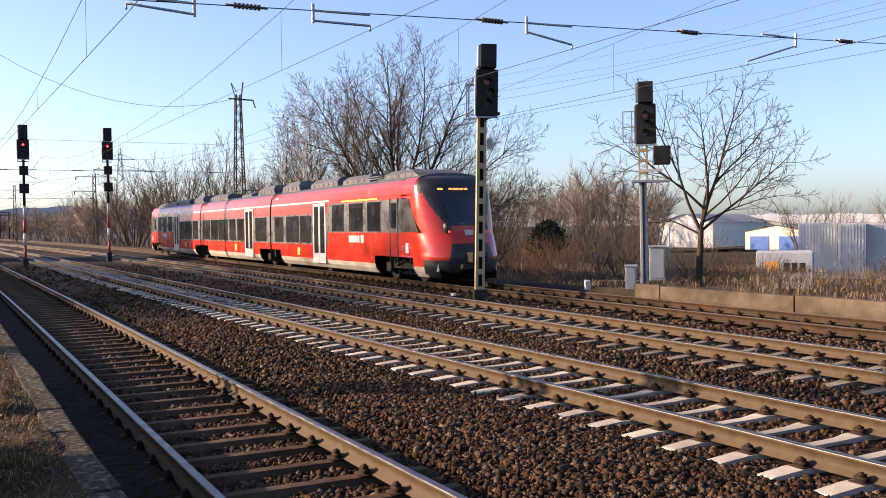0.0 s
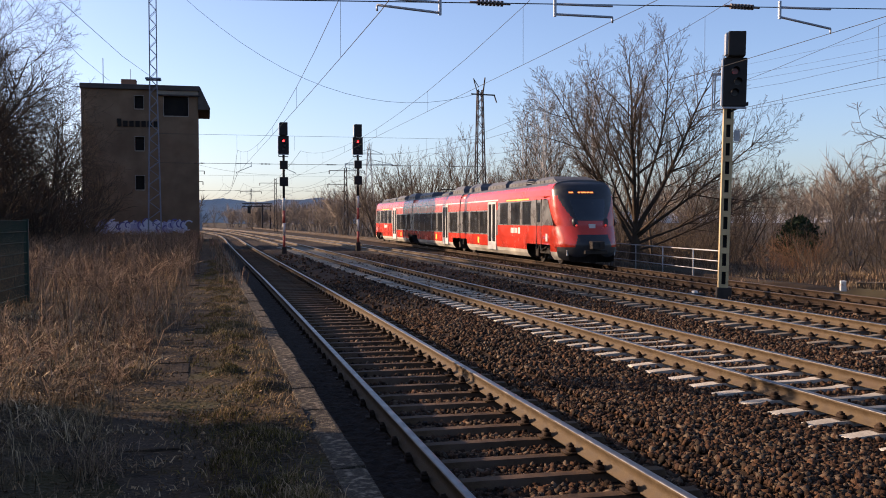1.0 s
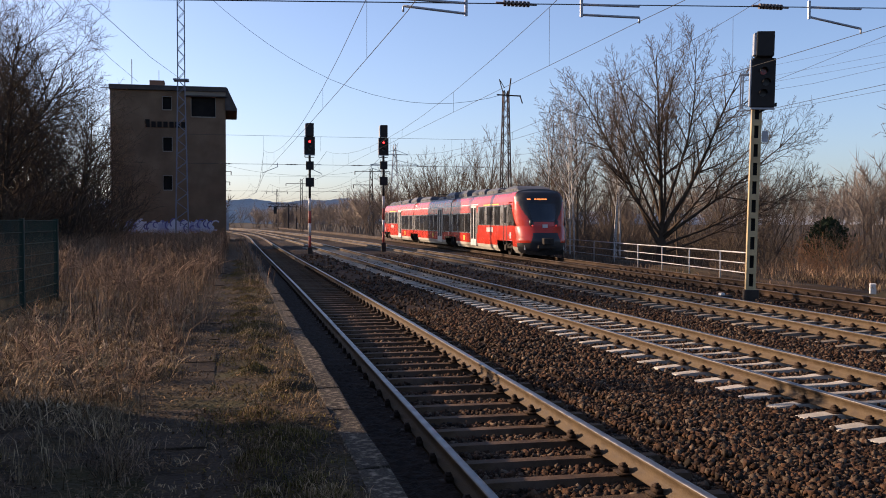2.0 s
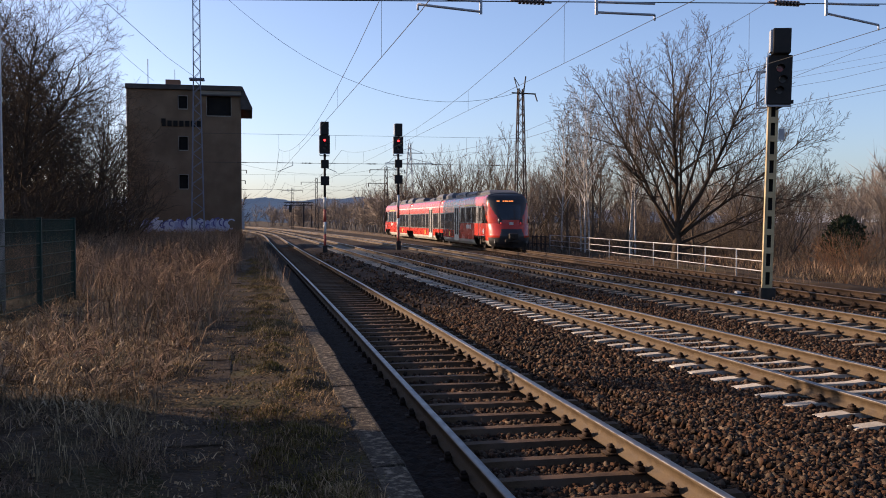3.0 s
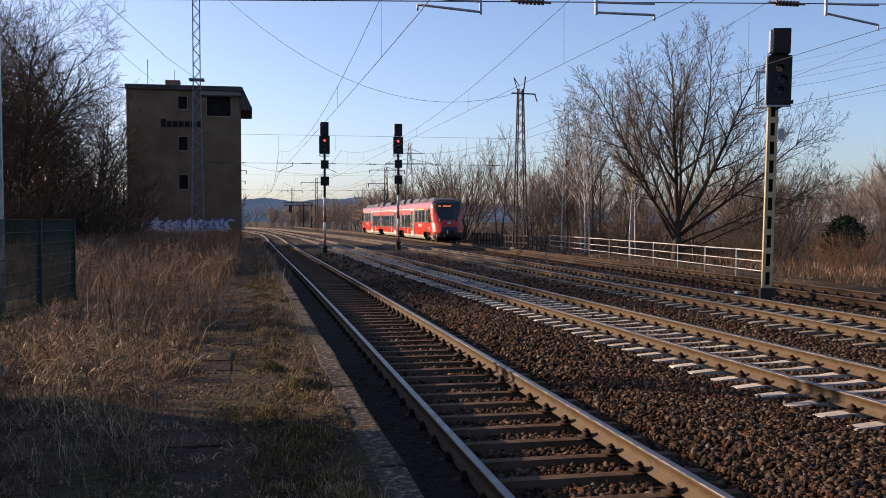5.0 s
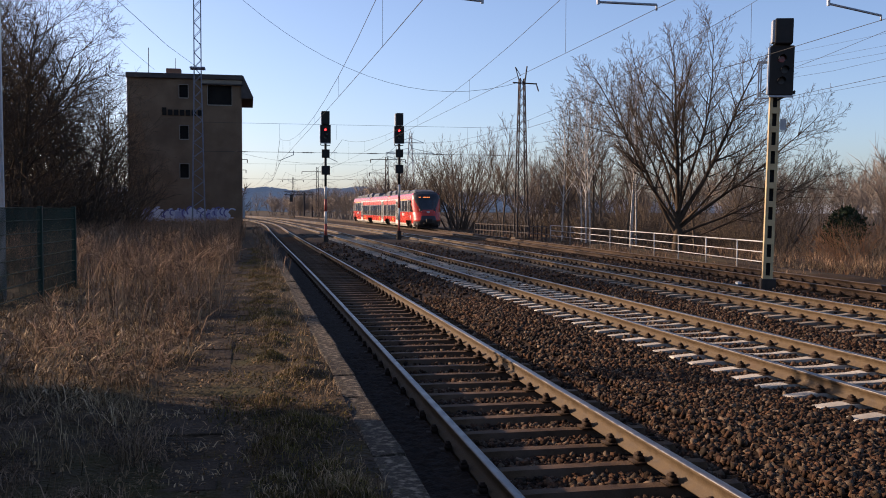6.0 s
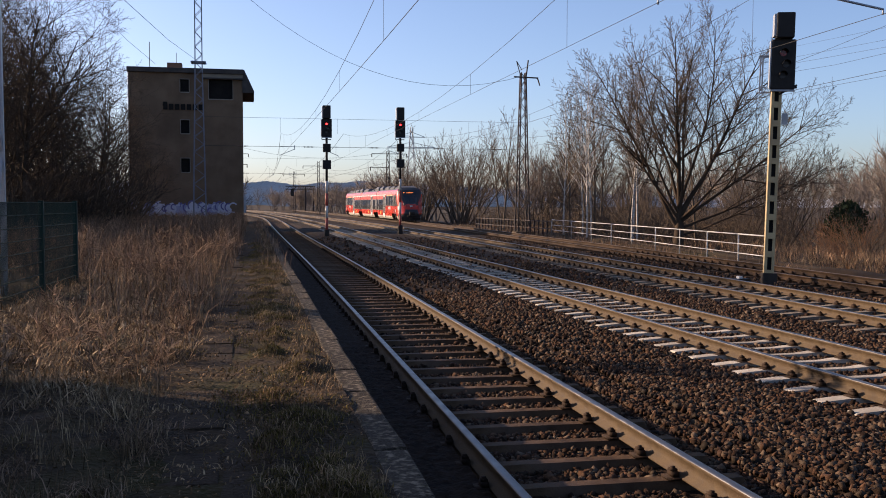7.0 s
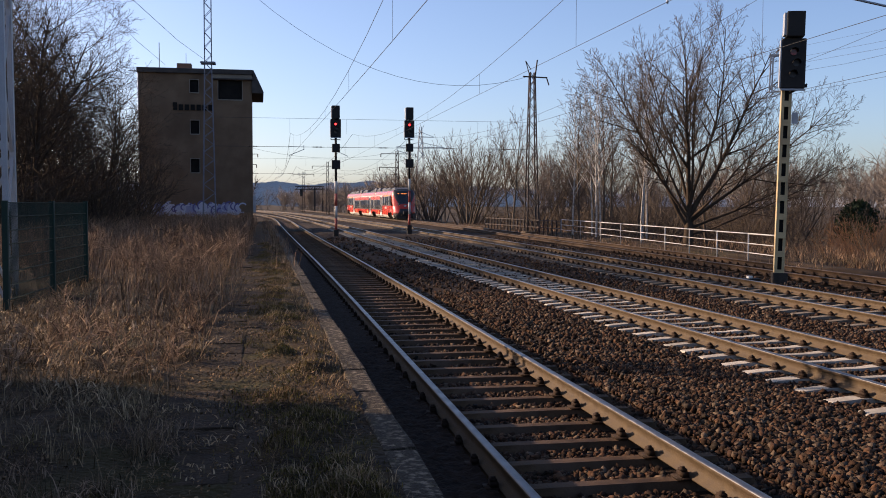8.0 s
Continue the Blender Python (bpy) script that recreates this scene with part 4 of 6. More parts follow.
def pylon():
    p = empty("power_pylon")
    p.matrix_world = pose(62.0, 372.0, -4)
    tagged(p, "distant grey lattice power pylon with two cross arms", "power pylon")
    for sx in (-1, 1):
        for sy in (-1, 1):
            part("leg", beam(bmesh.new(), (sx * 2.6, sy * 2.6, 0), (sx * 0.3, sy * 0.3, 36), 0.2), M_galv, p)
    bm = bmesh.new()
    for k in range(14):
        z0, z1 = k * 2.5, k * 2.5 + 2.5
        a, b = 2.6 - 2.3 * z0 / 36, 2.6 - 2.3 * z1 / 36
        s = 1 if k % 2 else -1
        beam(bm, (-s * a, -a, z0), (s * b, -b, z1), 0.14)
        beam(bm, (-s * a, a, z0), (s * b, b, z1), 0.14)
    part("bracing", bm, M_galv, p)
    for z, w in ((28.0, 9.6), (32.0, 5.5)):
        bm = bmesh.new()
        beam(bm, (-w, 0, z), (w, 0, z), 0.25)
        beam(bm, (-w, 0, z), (0, 0, z + 2.0), 0.16)
        beam(bm, (w, 0, z), (0, 0, z + 2.0), 0.16)
        part("crossarm", bm, M_galv, p)


pylon()


def lamp_disc(parent, x, y, z, r, material, name="lamp"):
    bm = tube(bmesh.new(), (x, y + 0.02, z), (x, y - 0.015, z), r, n=14)
    return part(name, bm, material, parent)


def signal_head(parent, x, y, z0, w, h, hood, lit=None):
    """Black plate with rounded corners, a box behind and hooded lamps; hood: the narrower indicator on top (height)."""
    head = part("signal_head", bbox(x - w / 2, x + w / 2, y - 0.05, y + 0.16, z0, z0 + h, bevel=0.04), M_sigblack, parent, "black signal screen")
    if hood:
        part("indicator_box", bbox(x - w * 0.37, x + w * 0.37, y - 0.22, y + 0.2, z0 + h + 0.02, z0 + h + hood, bevel=0.03), M_sigblack, parent)
    part("side_panel", bbox(x - w / 2 - 0.035, x - w / 2 - 0.002, y - 0.04, y + 0.15, z0 + 0.03, z0 + h - 0.05), M_galv, parent, "pale grey side panel")
    part("bottom_frame", bbox(x - w / 2, x + w / 2, y - 0.05, y + 0.05, z0 - 0.05, z0 - 0.004), M_galv, parent, "grey steel frame")
    if hood:
        part("hood_cheek", bbox(x - w * 0.37 - 0.06, x - w * 0.37 - 0.002, y - 0.18, y + 0.15, z0 + h + 0.06, z0 + h + hood - 0.04), M_galv, parent, "pale grey side panel")
    for i, q in enumerate((0.72, 0.5, 0.28)):
        zz = z0 + h * q
        xx = x + (0.1 if i == 1 else -0.02) * w
        bm = bmesh.new()
        n = 10
        r = 0.105 * w / 0.65
        ring = []
        for yy in (y - 0.05, y - 0.26):
            ring.append([bm.verts.new((xx + r * math.cos(math.pi * k / n), yy, zz + r * math.sin(math.pi * k / n))) for k in range(n + 1)])
        for k in range(n):
            bm.faces.new((ring[0][k], ring[0][k + 1], ring[1][k + 1], ring[1][k]))
        bmesh.ops.solidify(bm, geom=bm.faces[:], thickness=0.012)
        part("lamp_hood", bm, M_sigblack, parent)
        lamp_disc(parent, xx, y - 0.056, zz, r * (0.6 if lit == i else 0.85), M_lampred if lit == i else (M_redglass if i == 0 else M_black))
    return head


def far_signal(label, x, y, z, k=1.0):
    s = empty("light_signal")
    s.matrix_world = pose(x, y, z)
    tagged(s, label, "railway signal", "light signals")
    for i in range(4):
        bm = tube(bmesh.new(), (0, 0, 0.25 + i * 0.8), (0, 0, 1.05 + i * 0.8), 0.085, n=10)
        part("post_section", bm, M_postred if i % 2 == 0 else M_white, s)
    part("post", tube(bmesh.new(), (0, 0, 3.45), (0, 0, 6.6), 0.08, n=10), M_sigblack, s)
    part("foot", bbox(-0.15, 0.15, -0.2, 0.2, -0.3, 0.32, bevel=0.05), M_under, s)
    signal_head(s, 0, -0.12, 6.25, 0.66, 1.15, 0.85, lit=0)
    for z0, z1, w in ((5.28, 5.82, 0.5), (4.2, 4.78, 0.54)):
        part("indicator_screen", bbox(-w / 2, w / 2, -0.22, -0.05, z0, z1, bevel=0.03), M_sigblack, s)
        part("bracket", beam(bmesh.new(), (0, -0.1, z0 - 0.1), (0, -0.1, z1 + 0.1), 0.12), M_sigblack, s)
    bm = bmesh.new()
    beam(bm, (0.3, 0.1, 6.1), (-0.3, 0.1, 6.1), 0.05)
    beam(bm, (-0.3, 0.1, 6.1), (-0.3, 0.1, 6.9), 0.04)
    part("ladder_frame", bm, M_sigblack, s)


far_signal("tall black light signal showing red beside the platform track", 4.84, 62.1, -0.05)
far_signal("tall black light signal showing red between the main tracks", 10.0, 64.6, 0.18)


def post_ladder(parent, h, w=0.25, d=0.2):
    """Two channels with batten plates between them."""
    for s in (-1, 1):
        bm = bbox(min(s * w / 2, s * (w / 2 - 0.03)), max(s * w / 2, s * (w / 2 - 0.03)), -d / 2, d / 2, 0, h)
        box(bm, min(s * w / 2, s * (w / 2 - 0.075)), max(s * w / 2, s * (w / 2 - 0.075)), -d / 2 - 0.008, -d / 2, 0, h)
        part("channel", bm, M_post, parent)
    z = 0.15
    while z < h:
        part("batten_plate", bbox(-w / 2 + 0.002, w / 2 - 0.002, -d / 2 - 0.02, -d / 2 - 0.009, z, z + 0.16), M_post, parent)
        z += 0.5


def near_signal():
    s = empty("light_signal")
    s.matrix_world = pose(13.72, 23.67, -0.12, 0, 1.4, -22)
    tagged(s, "unlit black light signal on a pale latticed post between tracks", "railway signal", "light signals")
    post_ladder(s, 5.2, 0.26, 0.22)
    part("foot", bbox(-0.17, 0.22, -0.16, 0.2, -0.2, 0.22, bevel=0.03), M_under, s)
    part("web_plate", bbox(-0.098, 0.098, 0.02, 0.05, 0, 5.2), M_sigblack, s)
    signal_head(s, 0.12, -0.2, 5.12, 0.62, 1.32, 0.68)
    bm = bmesh.new()
    for p in (((-0.42, 0.1, 5.05), (-0.42, 0.1, 6.05)), ((-0.42, 0.1, 6.05), (-0.1, 0.1, 6.05)), ((-0.42, 0.1, 5.05), (0, 0.1, 5.1)), ((-0.36, 0.1, 5.1), (-0.36, 0.1, 6.0)), ((-0.48, 0.1, 6.02), (-0.15, 0.1, 6.02))):
        beam(bm, p[0], p[1], 0.035)
    part("cage", bm, M_galv, s, "grey tubular safety cage")
    part("number_plate", bbox(0.15, 0.30, -0.13, -0.10, 4.2, 4.5), M_cabinet, s)
    bm = bmesh.new()
    beam(bm, (0.05, -0.1, 5.0), (0.5, -0.1, 5.25), 0.05)
    beam(bm, (-0.1, -0.1, 5.15), (0.5, -0.1, 5.2), 0.07)
    part("head_bracket", bm, M_sigblack, s)


def platform_signal():
    s = empty("light_signal")
    s.matrix_world = pose(18.25, 21.9, -0.02, 0, -0.4, -40)
    tagged(s, "unlit black light signal with a speed indicator on a grey post", "railway signal", "light signals")
    part("post", bbox(-0.105, 0.105, -0.1, 0.1, 0, 3.2, bevel=0.02), M_cabinet, s)
    part("post_stripe", bbox(-0.03, 0.03, -0.118, -0.101, 0, 3.15), M_sigblack, s)
    bm = bmesh.new()
    for q in (-0.12, 0.10):
        box(bm, q, q + 0.05, -0.08, 0.08, 3.2, 4.4)
    for z in (3.35, 3.7, 4.0):
        box(bm, -0.12, 0.15, -0.09, -0.075, z, z + 0.1)
    part("upper_post", bm, M_post, s)
    signal_head(s, 0.1, -0.2, 4.22, 0.58, 1.15, 0.62)
    part("speed_indicator", bbox(0.30, 0.78, -0.35, 0.1, 3.62, 4.15, bevel=0.03), M_sigblack, s)
    part("indicator_bracket", bbox(-0.1, 0.55, -0.2, -0.12, 3.42, 3.50), M_white, s)
    part("step_plate", bbox(-0.32, 0.75, -0.3, 0.3, 3.12, 3.18), M_galv, s)
    bm = bmesh.new()
    for p in (((-0.55, 0.1, 4.3), (-0.55, 0.1, 5.2)), ((-0.3, 0.1, 4.3), (-0.3, 0.1, 5.2)), ((-0.55, 0.1, 5.2), (-0.2, 0.1, 5.2)), ((-0.55, 0.1, 4.75), (-0.2, 0.1, 4.75)), ((-0.55, 0.1, 4.3), (-0.1, 0.1, 4.3))):
        beam(bm, p[0], p[1], 0.03)
    part("cage", bm, M_galv, s, "grey tubular safety cage")
    bm = bmesh.new()
    beam(bm, (1.0, 0.1, 3.15), (1.0, 0.1, 4.4), 0.03)
    beam(bm, (0.7, 0.1, 4.385), (1.0, 0.1, 4.385), 0.03)
    part("handrail", bm, M_galv, s)


near_signal()
platform_signal()

SUPPORTS = [-45.0, 16.2, 74.0, 140.0, 205.0, 268.0]


def wire_tube(name, pts, r, parent, n=4):
    bm = bmesh.new()
    rings = []
    for i, p in enumerate(pts):
        d = (Vector(pts[min(i + 1, len(pts) - 1)]) - Vector(pts[max(i - 1, 0)])).normalized()
        a = d.cross(Vector((0.31, 0.17, 0.93))).normalized()
        b = d.cross(a)
        rings.append([bm.verts.new(Vector(p) + r * (math.cos(2 * math.pi * k / n) * a + math.sin(2 * math.pi * k / n) * b)) for k in range(n)])
    for q0, q1 in zip(rings, rings[1:]):
        for k in range(n):
            bm.faces.new((q0[k], q0[(k + 1) % n], q1[(k + 1) % n], q1[k]))
    return part(name, bm, M_wire, parent)


def overhead_line(track, offs, lift=0.0):
    line = empty("overhead_line")
    tagged(line, "thin dark contact and carrier wires over the track", "overhead line", "overhead lines")
    for k, (a, b) in enumerate(zip(SUPPORTS, SUPPORTS[1:])):
        def cx(y):
            f = (y - a) / (b - a)
            return float(spline(track, [min(y, 299)])[0]) + offs[k] * (1 - f) + offs[k + 1] * f
        ys = np.linspace(a, b, 13)
        wire_tube("contact_wire", [(cx(y), y, 5.5 + lift) for y in ys], 0.0075 if k < 2 else 0.013, line)
        car = [(cx(y), y, 5.78 + lift + 1.5 * (2 * (y - a) / (b - a) - 1) ** 2) for y in ys]
        wire_tube("carrier_wire", car, 0.007 if k < 2 else 0.012, line)
        if k < 3:
            for i in range(1, 12):
                if i % 2:
                    wire_tube("dropper", [(car[i][0], ys[i], 5.5 + lift), car[i]], 0.005 if k < 2 else 0.008, line, 3)


overhead_line(TRACK_1, (-0.3, 0.32, -0.25, 0.3, -0.3, 0.3))
overhead_line(TRACK_2, (0.3, -0.2, 0.25, -0.3, 0.3, -0.3))
overhead_line(TRACK_3, (-0.3, 0.15, -0.2, 0.3, -0.3, 0.3))
overhead_line(TRACK_4, (0.3, 1.15, 0.2, 0.3, -0.3, 0.3))


def insulator(parent, x, y, z, l=0.42):
    bm = bmesh.new()
    for i in range(7):
        q = x - l / 2 + l * i / 6
        tube(bm, (q - 0.022, y, z), (q + 0.022, y, z), 0.052, n=10)
    tube(bm, (x - l / 2 - 0.16, y, z), (x + l / 2 + 0.16, y, z), 0.022, n=6)
    part("insulator", bm, M_insul, parent, "ribbed brown insulator")


def head_span(y, x0, x1, za, zb, zmid, detail):
    hs = empty("head_span")
    tagged(hs, "cross wires with insulators and steady arms between two masts", "head span", "head spans")
    xs = np.linspace(x0, x1, 17)
    wire_tube("span_wire", [(x, y, za + (zb - za) * (i / 16) - (0.5 * (za + zb) - zmid) * (1 - (2 * i / 16 - 1) ** 2)) for i, x in enumerate(xs)], 0.012 if detail else 0.014, hs)

    def low(x):
        return 5.55 + 0.038 * (x - 0) if detail else 6.25
    wire_tube("lower_cross_wire", [(x, y, low(x)) for x in xs], 0.010 if detail else 0.014, hs)
    wire_tube("upper_cross_wire", [(x, y, 8.4 - (0 if detail else 0.0)) for x in xs], 0.010, hs)
    cont = [(2.9, 1), (7.1, -1), (11.6, -1), (16.6, 1)] if detail else [(2.3, 1), (6.6, -1), (12.0, -1), (16.9, 1)]
    for x, s in cont:
        xb = x + s * (1.05 if x < 12 else 1.5)
        bm = bmesh.new()
        beam(bm, (xb, y, low(xb) + 0.12), (xb, y, low(xb) - 0.22), 0.045)
        tube(bm, (xb, y, low(xb) - 0.18), (x - s * 0.05, y, 5.60), 0.022, n=6)
        tube(bm, (x - s * 0.05, y, 5.60), (x - s * 0.05, y, 5.5), 0.018, n=6)
        tube(bm, (xb, y, low(xb)), (xb - s * 1.1, y, low(xb) + 0.02), 0.022, n=6)
        part("steady_arm", bm, M_galv, hs)
    for x in ((4.85, 9.75, 14.8, 19.8) if detail else (-0.5, 4.4, 9.4, 14.5, 19.2)):
        insulator(hs, x, y, low(x), 0.42 if detail else 0.6)
    for x, _ in cont:
        wire_tube("hanger", [(x, y, 7.28), (x, y, 8.4)], 0.008, hs, 3)
    for x in np.linspace(x0 + 2, x1 - 2, 5) if detail else ():
        f = (x - x0) / (x1 - x0)
        zz = za + (zb - za) * f - (0.5 * (za + zb) - zmid) * (1 - (2 * f - 1) ** 2)
        if zz > 8.5:
            wire_tube("hanger", [(x, y, 8.4), (x, y, zz)], 0.008, hs, 3)


head_span(16.2, -4.1, 22.8, 13.8, 11.8, 8.9, True)
head_span(74.0, -3.65, 21.6, 20.5, 12.2, 12.2, False)
head_span(140.0, -5.0, 20.0, 11.0, 9.6, 8.6, False)


def feeder(label, pts, r):
    f = empty("feeder_wire")
    tagged(f, label, "wire", "feeder wires")
    wire_tube("wire", pts, r, f)


feeder("sagging feeder wire along the line", [(-4.55, 17, 7.9), (-4.5, 30, 8.75), (-4.1, 52, 10.4), (-3.7, 73.5, 12.4)], 0.011)
feeder("sagging feeder wire along the line", [(-5.0, 17, 8.2), (-5.6, 30, 8.95), (-6.5, 55, 10.8), (-7.3, 80, 13.0)], 0.011)
for dz, dx in ((0, 0), (1.6, 3.0), (3.0, 8.0), (4.2, 12.0), (5.6, 15.0)):
    feeder("far power line wire against the sky", [(28 + dx, 16, 7.5 + dz * 1.15), (26 + dx, 44, 7.4 + dz), (25.0 + dx, 80, 8.8 + dz)], 0.008)


# ---- signal tower ----
def signal_tower():
    b = empty("signal_tower")
    b.matrix_world = pose(0, 80, 0)
    tagged(b, "derelict grey-brown four-storey signal tower with graffiti at its foot", "building")
    x0, x1, d = -9.35, -0.55, 7.0
    wins = [(-5.42, -4.74, 10.86, 11.86), (-5.40, -4.72, 7.55, 8.62), (-5.40, -4.72, 4.45, 5.55), (-3.20, -1.32, 10.35, 11.9)]
    xs = sorted({x0, x1, *[w[0] for w in wins], *[w[1] for w in wins]})
    zs = sorted({-0.5, 12.35, *[w[2] for w in wins], *[w[3] for w in wins]})
    bm = bmesh.new()
    for i in range(len(xs) - 1):
        for j in range(len(zs) - 1):
            xc, zc = (xs[i] + xs[i + 1]) / 2, (zs[j] + zs[j + 1]) / 2
            if any(w[0] < xc < w[1] and w[2] < zc < w[3] for w in wins):
                continue
            bm.faces.new([bm.verts.new((x, 0, z)) for x, z in ((xs[i], zs[j]), (xs[i + 1], zs[j]), (xs[i + 1], zs[j + 1]), (xs[i], zs[j + 1]))])
    bmesh.ops.remove_doubles(bm, verts=bm.verts[:], dist=0.001)
    bmesh.ops.recalc_face_normals(bm, faces=bm.faces[:])
    g = bmesh.ops.extrude_face_region(bm, geom=bm.faces[:])
    bmesh.ops.translate(bm, vec=(0, 0.36, 0), verts=[v for v in g["geom"] if isinstance(v, bmesh.types.BMVert)])
    bmesh.ops.recalc_face_normals(bm, faces=bm.faces[:])
    part("front_wall", bm, M_stucco, b)
    part("side_wall", bbox(x0, x0 + 0.36, 0.362, d, -0.5, 12.35), M_stucco, b)
    part("side_wall", bbox(x1 - 0.36, x1, 0.362, d, -0.5, 12.35), M_stucco, b)
    part("back_wall", bbox(x0 + 0.362, x1 - 0.362, d - 0.36, d, -0.5, 12.35), M_stucco, b)
    # floors and inner wall near-black: the rooms' shade put into their colour
    for z in (3.2, 6.4, 9.6):
        part("floor_slab", bbox(x0 + 0.362, x1 - 0.362, 0.362, d - 0.362, z, z + 0.2), M_hole, b)
    part("inner_wall", bbox(x0 + 0.4, x1 - 0.4, 2.6, 2.8, 0, 12.3), M_hole, b)
    for w in wins:
        # near-black sheet in the opening stands in for the unlit room
        win = part("window", bbox(w[0] + 0.02, w[1] - 0.02, 0.2, 0.24, w[2] + 0.02, w[3] - 0.02), M_hole, b, "broken window with pale frame, unlit room painted as a dark sheet")
        bm = bmesh.new()
        t = 0.045
        box(bm, w[0] - t, w[0], -0.03, 0.2, w[2] - t, w[3] + t)
        box(bm, w[1], w[1] + t, -0.03, 0.2, w[2] - t, w[3] + t)
        box(bm, w[0], w[1], -0.03, 0.2, w[3], w[3] + t)
        box(bm, w[0], w[1], -0.05, 0.2, w[2] - t - 0.03, w[2])
        part("frame", bm, M_frame, win)
    # roof slab with a dark felt edge, ledge over the operating room, sloped eave on the track side
    part("roof", bbox(x0 - 0.15, x1 + 0.1, -0.25, d + 0.2, 12.352, 12.75, bevel=0.05), M_roofing, b)
    part("pale_fascia", bbox(-3.65, x1 + 0.05, -0.10, -0.002, 12.0, 12.35), M_stucco2, b)
    part("ledge", bbox(-3.7, x1 + 0.15, -0.32, -0.102, 11.92, 12.02), M_roofing, b)
    bm = bmesh.new()
    prof = [(x1 + 0.102, 12.72), (x1 + 0.16, 12.72), (x1 + 0.95, 11.0), (x1 + 0.92, 10.88), (x1 + 0.003, 10.88), (x1 + 0.003, 12.0), (x1 + 0.102, 12.3)]
    a = [bm.verts.new((x, -0.2, z)) for x, z in prof]
    c = [bm.verts.new((x, d, z)) for x, z in prof]
    bm.faces.new(a)
    bm.faces.new(c[::-1])
    for i in range(len(prof)):
        bm.faces.new((a[i], c[i], c[(i + 1) % len(prof)], a[(i + 1) % len(prof)]))
    bmesh.ops.recalc_face_normals(bm, faces=bm.faces[:])
    part("sloped_eave", bm, M_roofing, b)
    part("corner_pilaster", bbox(x1 - 0.42, x1 + 0.012, -0.035, -0.002, -0.4, 10.9), M_stucco, b)
    part("chimney", bbox(-6.5, -5.35, 1.0, 2.0, 12.752, 13.3, bevel=0.03), M_tile, b)
    part("antenna", tube(bmesh.new(), (-7.85, 1, 12.75), (-7.85, 1, 14.9), 0.03, n=6), M_dksteel, b)
    part("antenna", tube(bmesh.new(), (-5.9, 3, 12.75), (-5.9, 3, 14.4), 0.02, n=6), M_dksteel, b)
    part("bracket", beam(bmesh.new(), (-10.2, 0.3, 12.5), (x0, 0.3, 12.5), 0.05), M_dksteel, b)
    part("downpipe", tube(bmesh.new(), (x0 - 0.06, 0.1, 0), (x0 - 0.06, 0.1, 12.3), 0.05, n=8), M_galv, b)
    # unreadable raised letters of a faded name
    for i in range(7):
        h = 0.46 if i else 0.62
        xa = -6.75 + i * 0.46
        bm = bbox(xa, xa + 0.33, -0.07, -0.002, 9.42, 9.42 + h)
        part("letter_bar", bm, M_hole, b)
    rnd = random.Random(8)
    for i in range(9):
        cu = bmesh.new()
        cx, n = -8.75 + i * 0.84, 16
        f = [cu.verts.new((cx + rnd.uniform(0.38, 0.62) * math.cos(2 * math.pi * k / n), -0.004 - 0.0006 * i, 1.45 + rnd.uniform(0.42, 0.72) * math.sin(2 * math.pi * k / n))) for k in range(n)]
        cu.faces.new(f)
        part("graffiti", cu, (M_graf, M_graf3, M_graf)[i % 3], b, "faded pale graffiti patch")
    for i in range(22):
        cu = bmesh.new()
        cx, cz, rr = -8.9 + i * 0.36, 1.5 + rnd.uniform(-0.2, 0.3), rnd.uniform(0.22, 0.46)
        a0, a1 = rnd.uniform(0, 2), rnd.uniform(3.6, 6.0)
        last = None
        for k in range(15):
            an = a0 + (a1 - a0) * k / 14
            p, q = Vector((cx + rr * math.cos(an), -0.014, cz + rr * math.sin(an) * 1.1)), Vector((cx + (rr - 0.10) * math.cos(an), -0.014, cz + (rr - 0.10) * math.sin(an) * 1.1))
            pr = (cu.verts.new(p), cu.verts.new(q))
            if last:
                cu.faces.new((last[0], pr[0], pr[1], last[1]))
            last = pr
        part("graffiti", cu, M_graf if i % 4 == 1 else M_graf2, b, "faded graffiti loops")
    part("pale_plate", bbox(-0.5, -0.3, -0.1, -0.05, 1.2, 2.6), M_cabinet, b)


signal_tower()


# ---- fences ----
def green_fence():
    f = empty("mesh_fence")
    tagged(f, "dark green double-bar mesh fence in tall dead grass", "fence")
    posts = [(-3.30, 19.5), (-3.43, 17.1), (-3.56, 14.6)]
    for x, y in posts:
        part("post", bbox(x - 0.04, x + 0.04, y - 0.04, y + 0.04, 0.2, 1.98, bevel=0.005), M_green, f)
    for (xa, ya), (xb, yb) in zip(posts, posts[1:]):
        bm = bmesh.new()
        for i in range(1, 49):
            q = i / 49
            x, y = xa + (xb - xa) * q, ya + (yb - ya) * q
            beam(bm, (x, y, 0.32), (x, y, 1.95), 0.008)
        for i in range(9):
            for dx in (-0.01, 0.01):
                beam(bm, (xa + dx, ya, 0.35 + i * 0.2), (xb + dx, yb, 0.35 + i * 0.2), 0.012)
        part("mesh_panel", bm, M_green, f)


